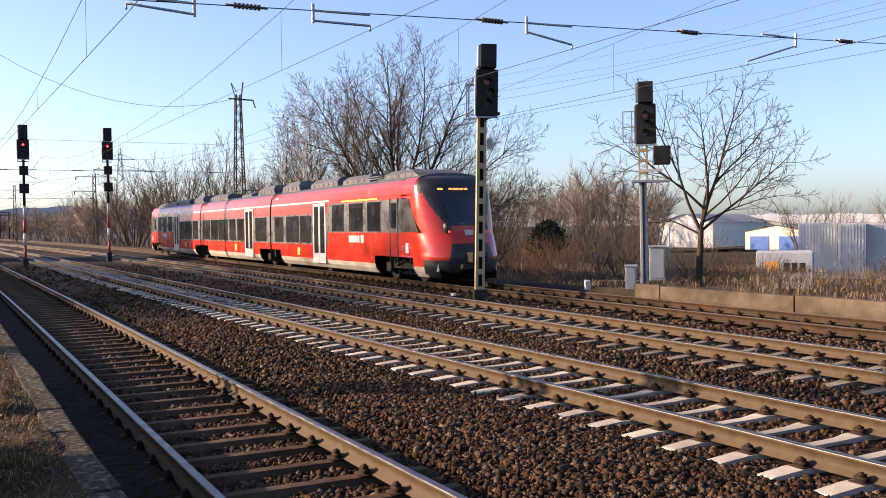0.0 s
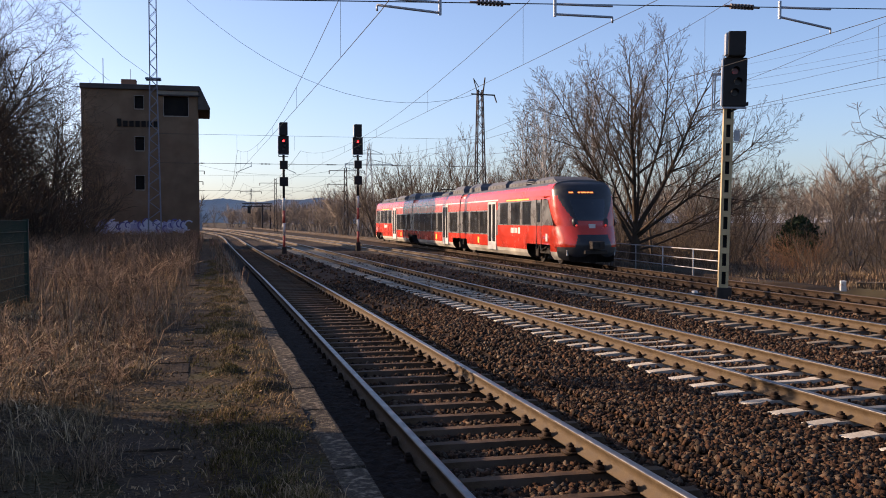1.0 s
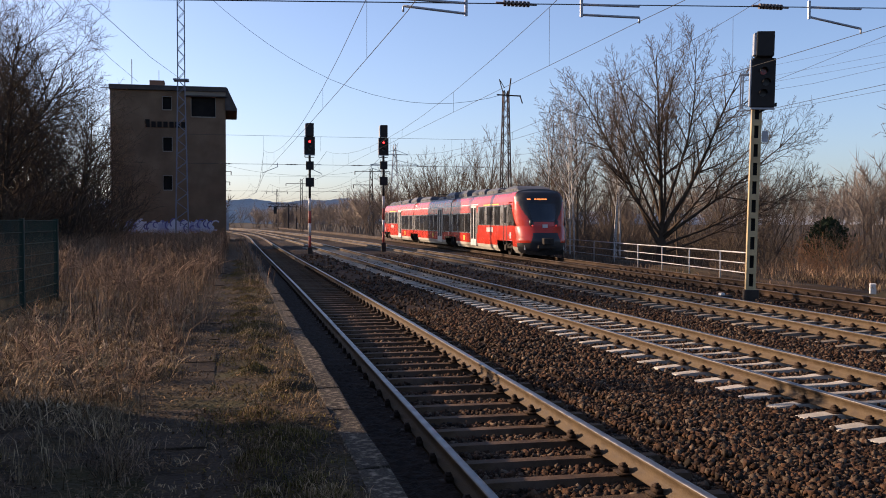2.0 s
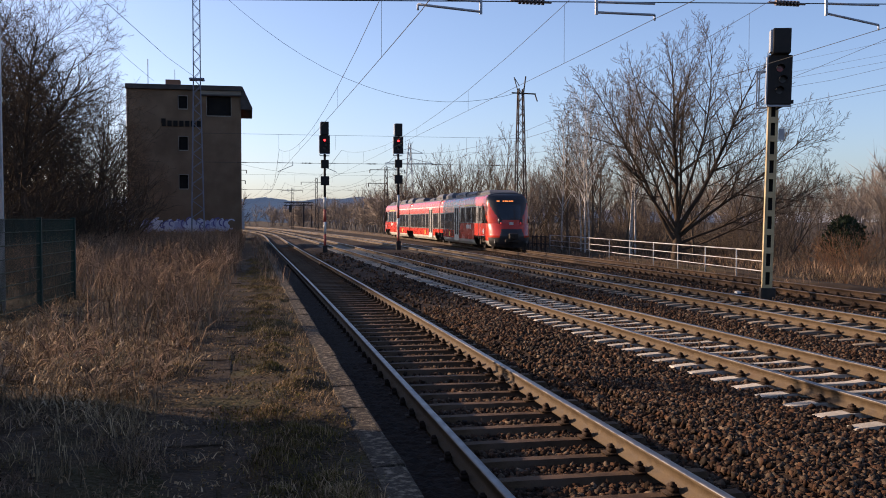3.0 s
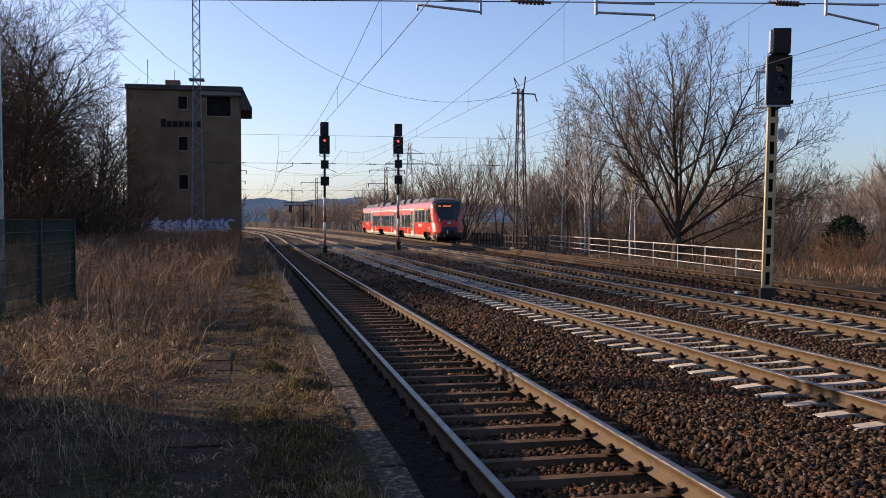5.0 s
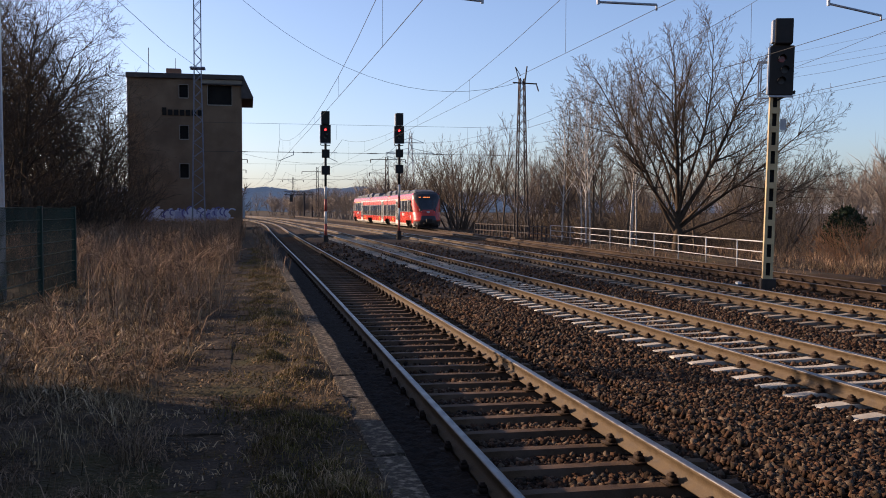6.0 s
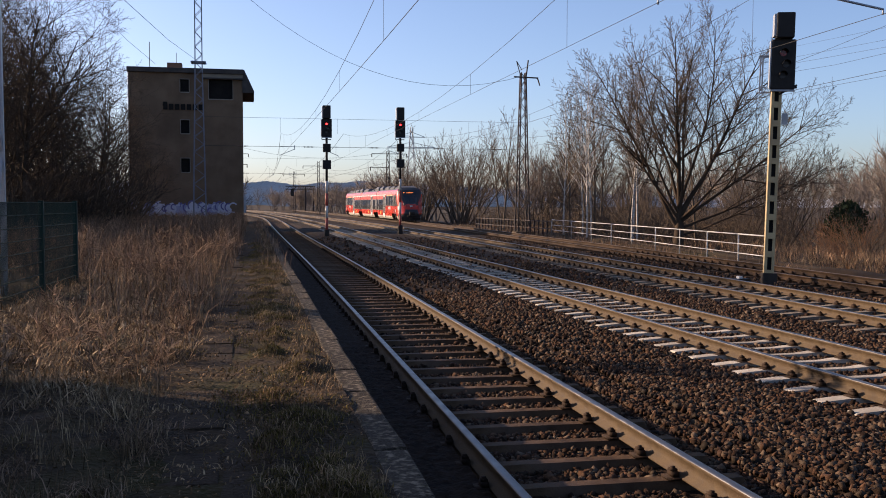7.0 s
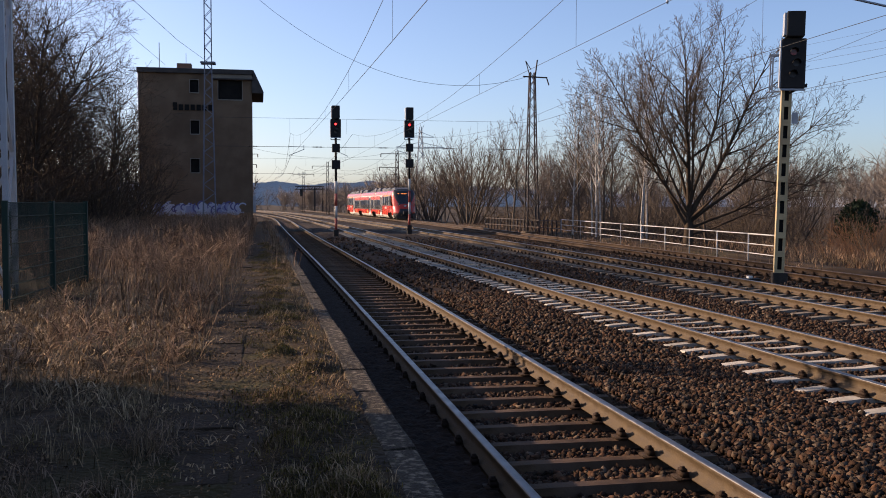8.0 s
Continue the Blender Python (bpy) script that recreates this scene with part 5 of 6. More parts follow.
def railing():
    f = empty("railing")
    tagged(f, "pale grey tubular steel railing along the embankment", "railing")
    pts = [(18.3, 31.2), (18.65, 34.4), (18.95, 37.6), (19.3, 41.0), (19.7, 44.6), (20.1, 48.6), (20.5, 52.6), (20.9, 57.0), (21.3, 62.0), (21.7, 67.5)]
    for x, y in pts:
        part("post", tube(bmesh.new(), (x, y, -0.45), (x, y, 0.80), 0.026, n=8), M_railing, f)
    for (xa, ya), (xb, yb) in zip(pts, pts[1:]):
        for z in (0.80, 0.42, 0.06):
            part("rail_bar", tube(bmesh.new(), (xa, ya, z), (xb, yb, z), 0.025 if z > 0.7 else 0.019, n=8), M_railing, f)


def dark_fence():
    f = empty("picket_fence")
    tagged(f, "dark weathered fence behind the side track", "fence")
    for i in range(22):
        x, y = 22.0 - i * 0.06, 68.5 + i * 0.9
        part("post", bbox(x - 0.05, x + 0.05, y - 0.05, y + 0.05, -0.5, 0.75), M_dksteel, f)
    for z in (0.65, 0.1):
        part("rail_bar", beam(bmesh.new(), (22.0, 68.5, z), (20.74, 87.4, z), 0.07), M_dksteel, f)


green_fence()
railing()
dark_fence()


# ---- far platform and what stands there ----
def far_platform():
    p = empty("far_platform")
    tagged(p, "low weathered concrete kerb wall of a disused platform", "platform", kind="structure")
    y, i = -12.0, 0
    while y < 21.3:
        l = 4.6
        y1 = min(y + l, 21.3)
        bm = bbox(17.35, 17.62, y + 0.02, y1 - 0.02, -0.4, 0.21 + 0.02 * (i % 2), bevel=0.02)
        part("wall_block", bm, M_platwall, p)
        y, i = y1, i + 1


far_platform()


def cabinet(label, x, y, z, w, d, h, rz, material):
    c = empty("relay_cabinet", pose(x, y, z, 0, 0, rz))
    tagged(c, label, "cabinet", "trackside cabinets")
    part("body", bbox(-w / 2, w / 2, -d / 2, d / 2, 0, h, bevel=0.015), material, c)
    part("roof", bbox(-w / 2 - 0.03, w / 2 + 0.03, -d / 2 - 0.03, d / 2 + 0.03, h + 0.002, h + 0.05, bevel=0.01), material, c)
    part("door", bbox(-w / 2 + 0.05, w / 2 - 0.05, -d / 2 - 0.014, -d / 2 - 0.002, 0.08, h - 0.06), material, c)


cabinet("small pale grey trackside cabinet by the signal post", 18.0, 22.2, 0.0, 0.32, 0.3, 0.66, -40, M_cabinet)
cabinet("pale blue-grey cabinet standing in dry grass", 20.35, 23.8, 0.1, 0.5, 0.4, 1.05, -40, M_cabinet)
post = empty("marker_post", pose(20.75, 23.7, 0.05))
tagged(post, "thin pale marker post in dry grass", "post")
part("post", tube(bmesh.new(), (0, 0, 0), (0, 0, 1.8), 0.03, n=8), M_railing, post)
block = empty("marker_block", pose(18.5, 25.0, -0.2, 0, 0, -30))
tagged(block, "white painted marker block beside a pale slab", "marker")
part("block", bbox(-0.09, 0.09, -0.09, 0.09, 0, 0.32, bevel=0.03), M_whitew, block)
slab = empty("concrete_slab", pose(18.95, 24.7, -0.15, 0, 0, -30))
tagged(slab, "weathered concrete slab lying by the track", "slab")
part("slab", bbox(-0.2, 1.3, -0.2, 0.2, 0, 0.24, bevel=0.02), M_platwall, slab)
box2 = empty("point_motor", pose(13.0, 23.9, -0.2, 0, 0, 10))
tagged(box2, "small white-capped track box beside the signal", "track box")
part("body", bbox(-0.28, 0.28, -0.14, 0.14, 0, 0.14, bevel=0.02), M_sigblack, box2)
part("lid", bbox(-0.1, 0.02, -0.12, 0.0, 0.142, 0.21, bevel=0.01), M_whitew, box2)


def hall(label, x, y, rz, w, d, h, ridge, wall, roof, base=-2.2, doors=0):
    b = empty("warehouse", pose(x, y, base, 0, 0, rz))
    tagged(b, label, "building", "industrial buildings")
    bm = bmesh.new()
    prof = [(-w / 2, 0), (w / 2, 0), (w / 2, h), (0, h + ridge), (-w / 2, h)]
    a = [bm.verts.new((px, -d / 2, pz)) for px, pz in prof]
    c = [bm.verts.new((px, d / 2, pz)) for px, pz in prof]
    bm.faces.new(a[::-1])
    bm.faces.new(c)
    for i in (0, 1, 4):
        bm.faces.new((a[i], a[(i + 1) % 5], c[(i + 1) % 5], c[i]))
    bmesh.ops.recalc_face_normals(bm, faces=bm.faces[:])
    part("wall", bm, wall, b)
    for s in (-1, 1):
        bm = bmesh.new()
        q = [bm.verts.new(p) for p in ((0, -d / 2 - 0.3, h + ridge + 0.05), (s * (w / 2 + 0.3), -d / 2 - 0.3, h + 0.02), (s * (w / 2 + 0.3), d / 2 + 0.3, h + 0.02), (0, d / 2 + 0.3, h + ridge + 0.05))]
        bm.faces.new(q)
        bmesh.ops.solidify(bm, geom=bm.faces[:], thickness=0.15)
        part("roof", bm, roof, b)
    for i in range(doors):
        xc = -w / 2 + w * (i + 0.5) / doors
        part("shutter", bbox(xc - w / doors * 0.33, xc + w / doors * 0.33, -d / 2 - 0.06, -d / 2 - 0.004, 0.0, h * 0.72), M_blue, b)
    return b


# far industrial yard beyond the embankment
hall("distant white gabled warehouse beyond the embankment", 101, 105.5, -70, 8.5, 18, 3.4, 1.2, M_whitew, M_whitew, base=-1.6)
hall("distant hall with brown roof and yellow wall", 113, 108, -46, 9, 10, 2.6, 1.0, M_cream, M_tile, base=-1.4)
hall("distant cream building with blue shutters", 95.5, 86.5, -72, 7.5, 9, 2.3, 0.7, M_cream, M_whitew, base=-1.6, doors=2)
whites = empty("container_wall", pose(44.0, 37.5, -1.3, 0, 0, -50))
tagged(whites, "row of tall white storage containers behind scrub", "container")
for i, (a, b_) in enumerate(((-1.3, 0.75), (0.78, 2.2), (2.23, 4.6), (4.63, 7.2))):
    bm = bbox(a, b_, (0, -0.5, 0.2, 0)[i], 3, 0, (3.1, 3.05, 3.05, 3.1)[i], bevel=0.03)
    k = a + 0.1
    while k < b_ - 0.1:
        box(bm, k, k + 0.06, (0, -0.5, 0.2, 0)[i] - 0.03, (0, -0.5, 0.2, 0)[i] - 0.002, 0.1, 2.95)
        k += 0.16
    part("container", bm, M_whitew, whites)
part("vent", tube(bmesh.new(), (3.9, 1, 3.05), (3.9, 1, 3.5), 0.2, n=12), M_galv, whites)
trailer = empty("parked_trailer", pose(31.0, 28.6, -1.5, 0, 0, -47))
tagged(trailer, "grey curtain-sided trailer with orange and dark marks", "trailer")
part("body", bbox(-0.95, 1.3, 0, 2.2, 0.6, 2.15, bevel=0.05), M_grey, trailer)
part("orange_mark", bbox(-0.6, -0.05, -0.012, -0.002, 1.3, 1.75), M_orange, trailer)
for i in range(3):
    part("dark_mark", bbox(0.15 + i * 0.3, 0.37 + i * 0.3, -0.012, -0.002, 1.3, 1.7), M_sigblack, trailer)
for yy in (-0.5, 0.9):
    part("wheel", tube(bmesh.new(), (yy, 0.1, 0.45), (yy, 0.4, 0.45), 0.45, n=16), M_black, trailer)

# plain wall added beside the platform, beyond the view, to cast shade on it
side = empty("station_wall")
tagged(side, "unseen plain brick wall added beside the platform to cast shade", "wall", kind="structure")
part("wall", bbox(-6.2, -5.7, -14, 11.2, 0.0, 3.6), M_brick, side)


# ---- trees ----
def tubes_from(segs, sides):
    """Open tapered tubes for rows of p0, p1, r0, r1."""
    a = np.array(segs)
    p0, p1, r0, r1 = a[:, 0:3], a[:, 3:6], a[:, 6], a[:, 7]
    d = p1 - p0
    d /= np.linalg.norm(d, axis=1)[:, None] + 1e-9
    ref = np.where(np.abs(d[:, 2:3]) > 0.9, np.array([[1.0, 0, 0]]), np.array([[0, 0, 1.0]]))
    u = np.cross(d, ref)
    u /= np.linalg.norm(u, axis=1)[:, None]
    w = np.cross(d, u)
    an = np.arange(sides) * 2 * np.pi / sides
    ring = np.cos(an)[None, :, None] * u[:, None] + np.sin(an)[None, :, None] * w[:, None]
    v = np.concatenate([p0[:, None] + ring * r0[:, None, None], p1[:, None] + ring * r1[:, None, None]], 1)
    n = len(a)
    i = np.arange(sides)
    q = np.stack([i, (i + 1) % sides, (i + 1) % sides + sides, i + sides], 1)
    f = (np.arange(n)[:, None, None] * 2 * sides + q[None]).reshape(-1, 4)
    return v.reshape(-1, 3), f


def with_twigs(small, tips):
    """Three-sided branches plus pointed twigs, all in triangles."""
    v, f = tubes_from(small, 3)
    f = np.concatenate([f[:, [0, 1, 2]], f[:, [0, 2, 3]]])
    tv, _ = tubes_from(tips, 3)
    tv = tv.reshape(-1, 6, 3)
    tv = np.concatenate([tv[:, :3], tv[:, 3:].mean(1)[:, None]], 1)
    b = len(v) + np.arange(len(tv))[:, None] * 4
    tf = np.concatenate([b + [0, 1, 3], b + [1, 2, 3], b + [2, 0, 3]])
    return np.concatenate([v, tv.reshape(-1, 3)]), np.concatenate([f, tf])


def rand_dir(rnd):
    v = Vector((rnd.gauss(0, 1), rnd.gauss(0, 1), rnd.gauss(0, 1)))
    return v.normalized()


def branch(rnd, out, p, d, length, r, lev, last, kids, spread, up, wob):
    nseg = 6 if lev == 0 else 4 if lev == 1 and lev < last else 3 if lev < last else 1
    p, d = Vector(p), Vector(d).normalized()
    tip = max(r * 0.14, 0.004)
    for k in range(nseg):
        d = (d + rand_dir(rnd) * wob + Vector((0, 0, up))).normalized()
        q = p + d * (length / nseg)
        ra, rb = r + (tip - r) * k / nseg, r + (tip - r) * (k + 1) / nseg
        out[lev].append((*p, *q, ra, rb))
        if lev < last and (k >= 2 or lev > 0):
            for _ in range(kids[lev]):
                f = rnd.random()
                side = d.cross(rand_dir(rnd)).normalized()
                an = radians(rnd.uniform(*spread))
                nd = d * math.cos(an) + side * math.sin(an)
                branch(rnd, out, p.lerp(q, f), nd, length * rnd.uniform(0.42, 0.68) * (1.0 - 0.25 * k / nseg), max(min(rb * 1.0, r * rnd.uniform(0.36, 0.55)), 0.0065), lev + 1, last, kids, spread, up, wob)
        p = q


def grow(rnd, out, p, d, length, r, lev, kids, spread, up, wob, bare=0.25, ratio=0.5):
    """A limb that carries side shoots all along, shorter towards its tip; the last level is one straight twig."""
    last = len(kids)
    nseg = max(1, (8, 5, 4, 2, 1)[lev + 4 - last]) if lev < last else 1
    p, d = Vector(p), Vector(d).normalized()
    tip = max(r * 0.12, 0.0045)
    pts = [(p, d, r)]
    for k in range(nseg):
        d = (d + rand_dir(rnd) * wob + Vector((0, 0, up[lev]))).normalized()
        q = p + d * (length / nseg)
        rq = r + (tip - r) * ((k + 1) / nseg) ** 0.85
        out[lev].append((*p, *q, pts[-1][2], rq))
        p = q
        pts.append((p, d, rq))
    if lev == last:
        return
    turn = rnd.uniform(0, 6.28)
    for i in range(kids[lev]):
        f = bare + (1 - bare) * (i + rnd.random()) / kids[lev]
        k = min(int(f * nseg), nseg - 1)
        g = f * nseg - k
        at = pts[k][0].lerp(pts[k + 1][0], g)
        dd = pts[k + 1][1]
        rr = pts[k][2] + (pts[k + 1][2] - pts[k][2]) * g
        turn += 2.4 + rnd.uniform(-0.5, 0.5)
        a = dd.orthogonal().normalized()
        side = a * math.cos(turn) + dd.cross(a) * math.sin(turn)
        an = radians(rnd.uniform(*spread))
        nd = dd * math.cos(an) + side * math.sin(an)
        grow(rnd, out, at, nd, length * ratio * (1.2 - 0.7 * f) * rnd.uniform(0.7, 1.2), max(min(rr * 0.75, r * rnd.uniform(0.3, 0.5)), 0.006), lev + 1, kids, spread, up, wob, 0.15, ratio)


def meshes_of(out, h, bark, twig, thick=1.0):
    """Trunk mesh and crown mesh out of the levels, scaled to the height h."""
    last = max(i for i, q in enumerate(out) if q)
    big = out[0] + (out[1] if last > 2 else [])
    small = [q for lv in range(2 if last > 2 else 1, last) for q in out[lv]]
    v0, f0 = tubes_from(big, 6)
    top = max(q[5] for q in big + small)
    if thick != 1.0:
        small, tips = np.array(small), np.array(out[last])
        small[:, 6:] *= thick
        tips[:, 6:] *= thick
    else:
        tips = out[last]
    v1, f1 = with_twigs(small, tips)
    trunk = raw_mesh("trunk", v0 * (h / top), f0, [bark or M_bark], smooth=True)
    crown = raw_mesh("crown", v1 * (h / top), f1, [twig or M_twig])
    return trunk, crown


def tree_mesh(seed, h, r, stems=1, fan=0.0, kids=(10, 6, 5), spread=(25, 55), up=(0.05, 0.06, 0.06, 0.05, 0.0), wob=0.1, bark=None, twig=None, bare=0.25, ratio=0.5, thick=1.0):
    """A tree of one or several stems that fan out from the foot."""
    rnd = random.Random(seed)
    out = [[], [], [], [], []]
    for s in range(stems):
        an = 2 * math.pi * (s + rnd.random() * 0.6) / stems
        lean = math.tan(radians(fan * rnd.uniform(0.35, 1.0)))
        foot = 0.2 * (stems > 1)
        grow(rnd, out, (foot * math.cos(an), foot * math.sin(an), -0.4), (lean * math.cos(an), lean * math.sin(an), 1), h * rnd.uniform(0.8, 1.0), r, 0, kids, spread, up, wob, bare, ratio)
    return meshes_of(out, h, bark, twig, thick)


def limbed_tree(seed, h, trunk_h, trunk_r, limbs, kids, spread, up, wob, bark, twig, thick=1.0, ratio=0.5):
    """A short trunk that breaks into limbs, the first the leader; each has a lean, a turn, a length, a radius and a height of fork."""
    rnd = random.Random(seed)
    out = [[], [], [], [], []]
    n = 4
    for k in range(n):
        z0, z1 = -0.5 + (trunk_h + 0.5) * k / n, -0.5 + (trunk_h + 0.5) * (k + 1) / n
        out[0].append((0.03 * k, 0, z0, 0.03 * (k + 1), 0, z1, trunk_r * (1.25 - 0.06 * k * k * 0.4), trunk_r * (1.25 - 0.06 * (k + 1) ** 2 * 0.4)))
    stem = []
    for lean, turn, length, r, z in limbs:
        a, b = radians(lean), radians(turn)
        foot = next((Vector(q[:3]).lerp(Vector(q[3:6]), (z - q[2]) / (q[5] - q[2])) for q in stem if q[2] <= z <= q[5]), Vector((0.1, 0, min(z, trunk_h))))
        grow(rnd, out, foot, (math.sin(a) * math.cos(b), math.sin(a) * math.sin(b), math.cos(a)), length, r, 0, kids, spread, up, wob, 0.28, ratio)
        stem = stem or out[0][n:]
    return meshes_of(out, h, bark, twig, thick)


def plant_tree(meshes, label, x, y, z, rz=0.0, s=1.0, cat="tree", group="bare trees", name="tree"):
    t = empty(name, pose(x, y, z, 0, 0, rz))
    tagged(t, label, cat, group)
    for nm, me in zip(("trunk", "crown"), meshes):
        ob = new(nm, me)
        ob.parent = t
        ob.scale = (s, s, s)
    return t


T_big = limbed_tree(11, 14.0, 2.2, 0.34, [
    (4, 0, 12.0, 0.22, 2.2), (30, 180, 11.2, 0.17, 1.7), (30, 0, 11.5, 0.19, 2.6), (22, 100, 10.5, 0.12, 2.6), (20, 275, 11.0, 0.12, 3.0), (42, 225, 9.0, 0.10, 2.8), (44, 40, 9.5, 0.12, 2.8), (17, 165, 11.2, 0.12, 3.2),
    (15, 340, 11.6, 0.13, 3.2), (52, 350, 11.0, 0.13, 2.2), (66, 15, 11.0, 0.11, 1.8), (60, 320, 9.5, 0.10, 2.4), (70, 345, 10.0, 0.08, 1.4), (40, 195, 9.5, 0.10, 2.4)],
    (16, 9, 6, 4), (24, 52), (0.03, 0.05, 0.06, 0.05, 0.0), 0.10, M_darktwig, M_twig, 1.2, 0.42)
T_right = limbed_tree(77, 6.8, 1.8, 0.11, [
    (14, 10, 4.8, 0.08, 1.8), (26, 178, 5.0, 0.065, 1.7), (46, 5, 4.0, 0.06, 1.7), (58, 340, 3.6, 0.04, 2.2), (48, 190, 4.2, 0.05, 2.4), (35, 90, 4.0, 0.05, 2.0), (35, 270, 4.0, 0.05, 2.6), (70, 30, 3.6, 0.035, 2.0), (66, 165, 3.4, 0.04, 1.6), (40, 0, 3.2, 0.04, 3.2)],
    (9, 6, 4), (25, 60), (0.015, 0.03, 0.03, 0.0, 0.0), 0.12, M_darktwig, M_twig, 1.25)
T_oak = tree_mesh(5, 12.5, 0.22, twig=M_darktwig, kids=(17, 9, 6, 3), spread=(30, 62), wob=0.13, bare=0.12, ratio=0.56, bark=M_darktwig, thick=1.45)
T_oak2 = tree_mesh(23, 12.0, 0.18, twig=M_darktwig, stems=3, fan=20, kids=(14, 8, 5, 3), spread=(28, 58), wob=0.12, bare=0.12, ratio=0.54, bark=M_darktwig, thick=1.45)
T_slim = tree_mesh(7, 11.0, 0.12, kids=(16, 8, 6), spread=(20, 42), up=(0.02, 0.09, 0.07, 0.0), wob=0.07, bare=0.3, ratio=0.38, thick=1.8)
T_birch = tree_mesh(9, 13.0, 0.07, kids=(22, 10, 7), spread=(24, 46), up=(0.03, 0.05, -0.10, -0.2), wob=0.07, bark=M_birch, twig=M_twig, bare=0.3, ratio=0.34, thick=1.4)
T_fan = tree_mesh(31, 9.0, 0.11, stems=7, fan=36, kids=(9, 6, 5), spread=(16, 40), up=(0.06, 0.06, 0.05, 0.0), wob=0.08, ratio=0.45, thick=1.5)
T_bush = tree_mesh(41, 3.2, 0.03, stems=13, fan=50, kids=(6, 4), spread=(16, 45), up=(0.04, 0.05, 0.0), wob=0.12, bark=M_twig)
T_woodbush = tree_mesh(42, 3.0, 0.03, stems=13, fan=48, kids=(6, 4), spread=(18, 50), up=(0.04, 0.05, 0.0), wob=0.13, bark=M_darktwig, twig=M_darktwig, thick=2.0)
T_bush2 = tree_mesh(43, 2.6, 0.026, stems=14, fan=54, kids=(6, 4), spread=(18, 50), up=(0.05, 0.05, 0.0), wob=0.13, bark=M_scrub, twig=M_scrub)
T_redbush = tree_mesh(47, 3.0, 0.026, stems=14, fan=54, kids=(7, 5), spread=(18, 46), up=(0.05, 0.05, 0.0), wob=0.11, bark=M_redtwig, twig=M_redtwig)

plant_tree(T_big, "large bare many-stemmed tree with a wide crown behind the railing", 23.4, 50.0, -1.0, -25)
plant_tree(T_right, "bare spreading tree with fine upswept branches near the far platform", 21.4, 23.1, 0.0, -43)
for x, y, rz, s in ((22.6, 62.5, 0, 0.96), (23.8, 65.0, 90, 1.04), (22.6, 67.5, 200, 0.92), (25.2, 60.0, 140, 0.98), (26.6, 64.0, 300, 1.06), (24.6, 69.0, 40, 1.0), (24.0, 58.0, 250, 0.9)):
    plant_tree(T_birch, "slender white-barked birch behind the railing", x, y, -0.8, rz, s)
for x, y, rz, s in ((21.9, 82, 30, 1.05), (23.2, 88, 170, 1.0), (24.5, 72, 250, 1.1), (26.0, 70, 80, 1.12), (27.0, 66, 10, 1.05), (27.5, 60.5, 300, 0.95), (28, 57, 130, 0.85), (29.5, 78, 60, 1.1), (31, 86, 190, 1.1)):
    plant_tree(T_slim, "slim bare tree among thicket beside the side track", x, y, -1.0, rz, s)
for x, y, rz, s in ((22.6, 104, 0, 1.35), (24.8, 112, 120, 1.4), (28, 122, 240, 1.4), (23.6, 132, 60, 1.35), (30, 100, 30, 1.2), (26, 145, 180, 1.4), (34, 108, 75, 1.3), (38, 118, 150, 1.35), (42, 104, 330, 1.2), (33, 92, 220, 1.1), (46, 96, 15, 1.15), (36.5, 61, 200, 0.8), (39, 68, 20, 0.9)):
    plant_tree(T_fan, "bare many-stemmed tree beyond the tracks", x, y, -1.2, rz, s)
for x, y, rz, s in ((-10.6, 40, 210, 0.85), (-12.0, 36, 35, 0.8), (-15, 62, 285, 1.0), (-9.3, 60, 45, 0.8), (-10.0, 66, 95, 0.85), (-9.9, 74, 10, 0.7), (-11.5, 44, 200, 1.0), (-9.6, 43, 20, 0.94), (-12.5, 47, 140, 1.05), (-10.2, 54, 250, 0.95), (-14.5, 40, 70, 1.05), (-12.6, 61, 300, 0.98), (-11.4, 70, 180, 0.78), (-16, 55, 30, 1.1), (-13.2, 52, 75, 0.9), (-11.0, 58, 335, 0.85), (-13.6, 68, 115, 0.95), (-17.5, 66, 55, 1.05), (-9.0, 50, 170, 0.7), (-14.2, 76, 265, 0.9), (-12.6, 41, 305, 0.7)):
    plant_tree(T_oak if rz % 40 else T_oak2, "dark bare woodland tree behind the fence", x, y, 0.2, rz, s)
for x, y, rz, s in ((29.5, 41.5, 10, 0.42), (38, 46, 30, 0.42), (26.5, 32.5, 250, 0.38), (44, 58, 60, 0.55), (70, 62, 150, 0.7), (92, 76, 80, 0.75), (97, 72, 170, 0.8), (42, 52, 280, 0.5)):
    plant_tree(T_fan, "low bare tree in scrub on the embankment", x, y, -1.6, rz, s)

rnd = random.Random(12)
for i in range(24):
    y = rnd.uniform(28, 105)
    edge = float(np.interp(y, [24, 63, 120], [20.6, 24.2, 22.5]))
    plant_tree(T_bush if rnd.random() < 0.55 else T_bush2, "leafless brown shrub on the embankment", edge + rnd.uniform(0, 9), y, -1.0 if y > 30 else -0.4, rnd.uniform(0, 360), rnd.uniform(0.35, 0.7), "shrub", "bare shrubs", "shrub")
for x, y, s in ((34.8, 50.8, 1.0), (31.8, 47.0, 0.8), (36.5, 54, 0.9), (29.4, 44.5, 0.7)):
    plant_tree(T_redbush, "reddish-brown leafless shrub in scrub", x, y, -1.3, s * 500, s, "shrub", "bare shrubs", "shrub")
for i in range(54):
    plant_tree(T_bush2 if i % 4 == 0 else T_woodbush, "tangled leafless undergrowth at the wood's edge", rnd.uniform(-17, -7.5), rnd.uniform(30, 76), 0.1, rnd.uniform(0, 360), rnd.uniform(0.9, 1.8), "shrub", "woodland shrubs", "shrub")
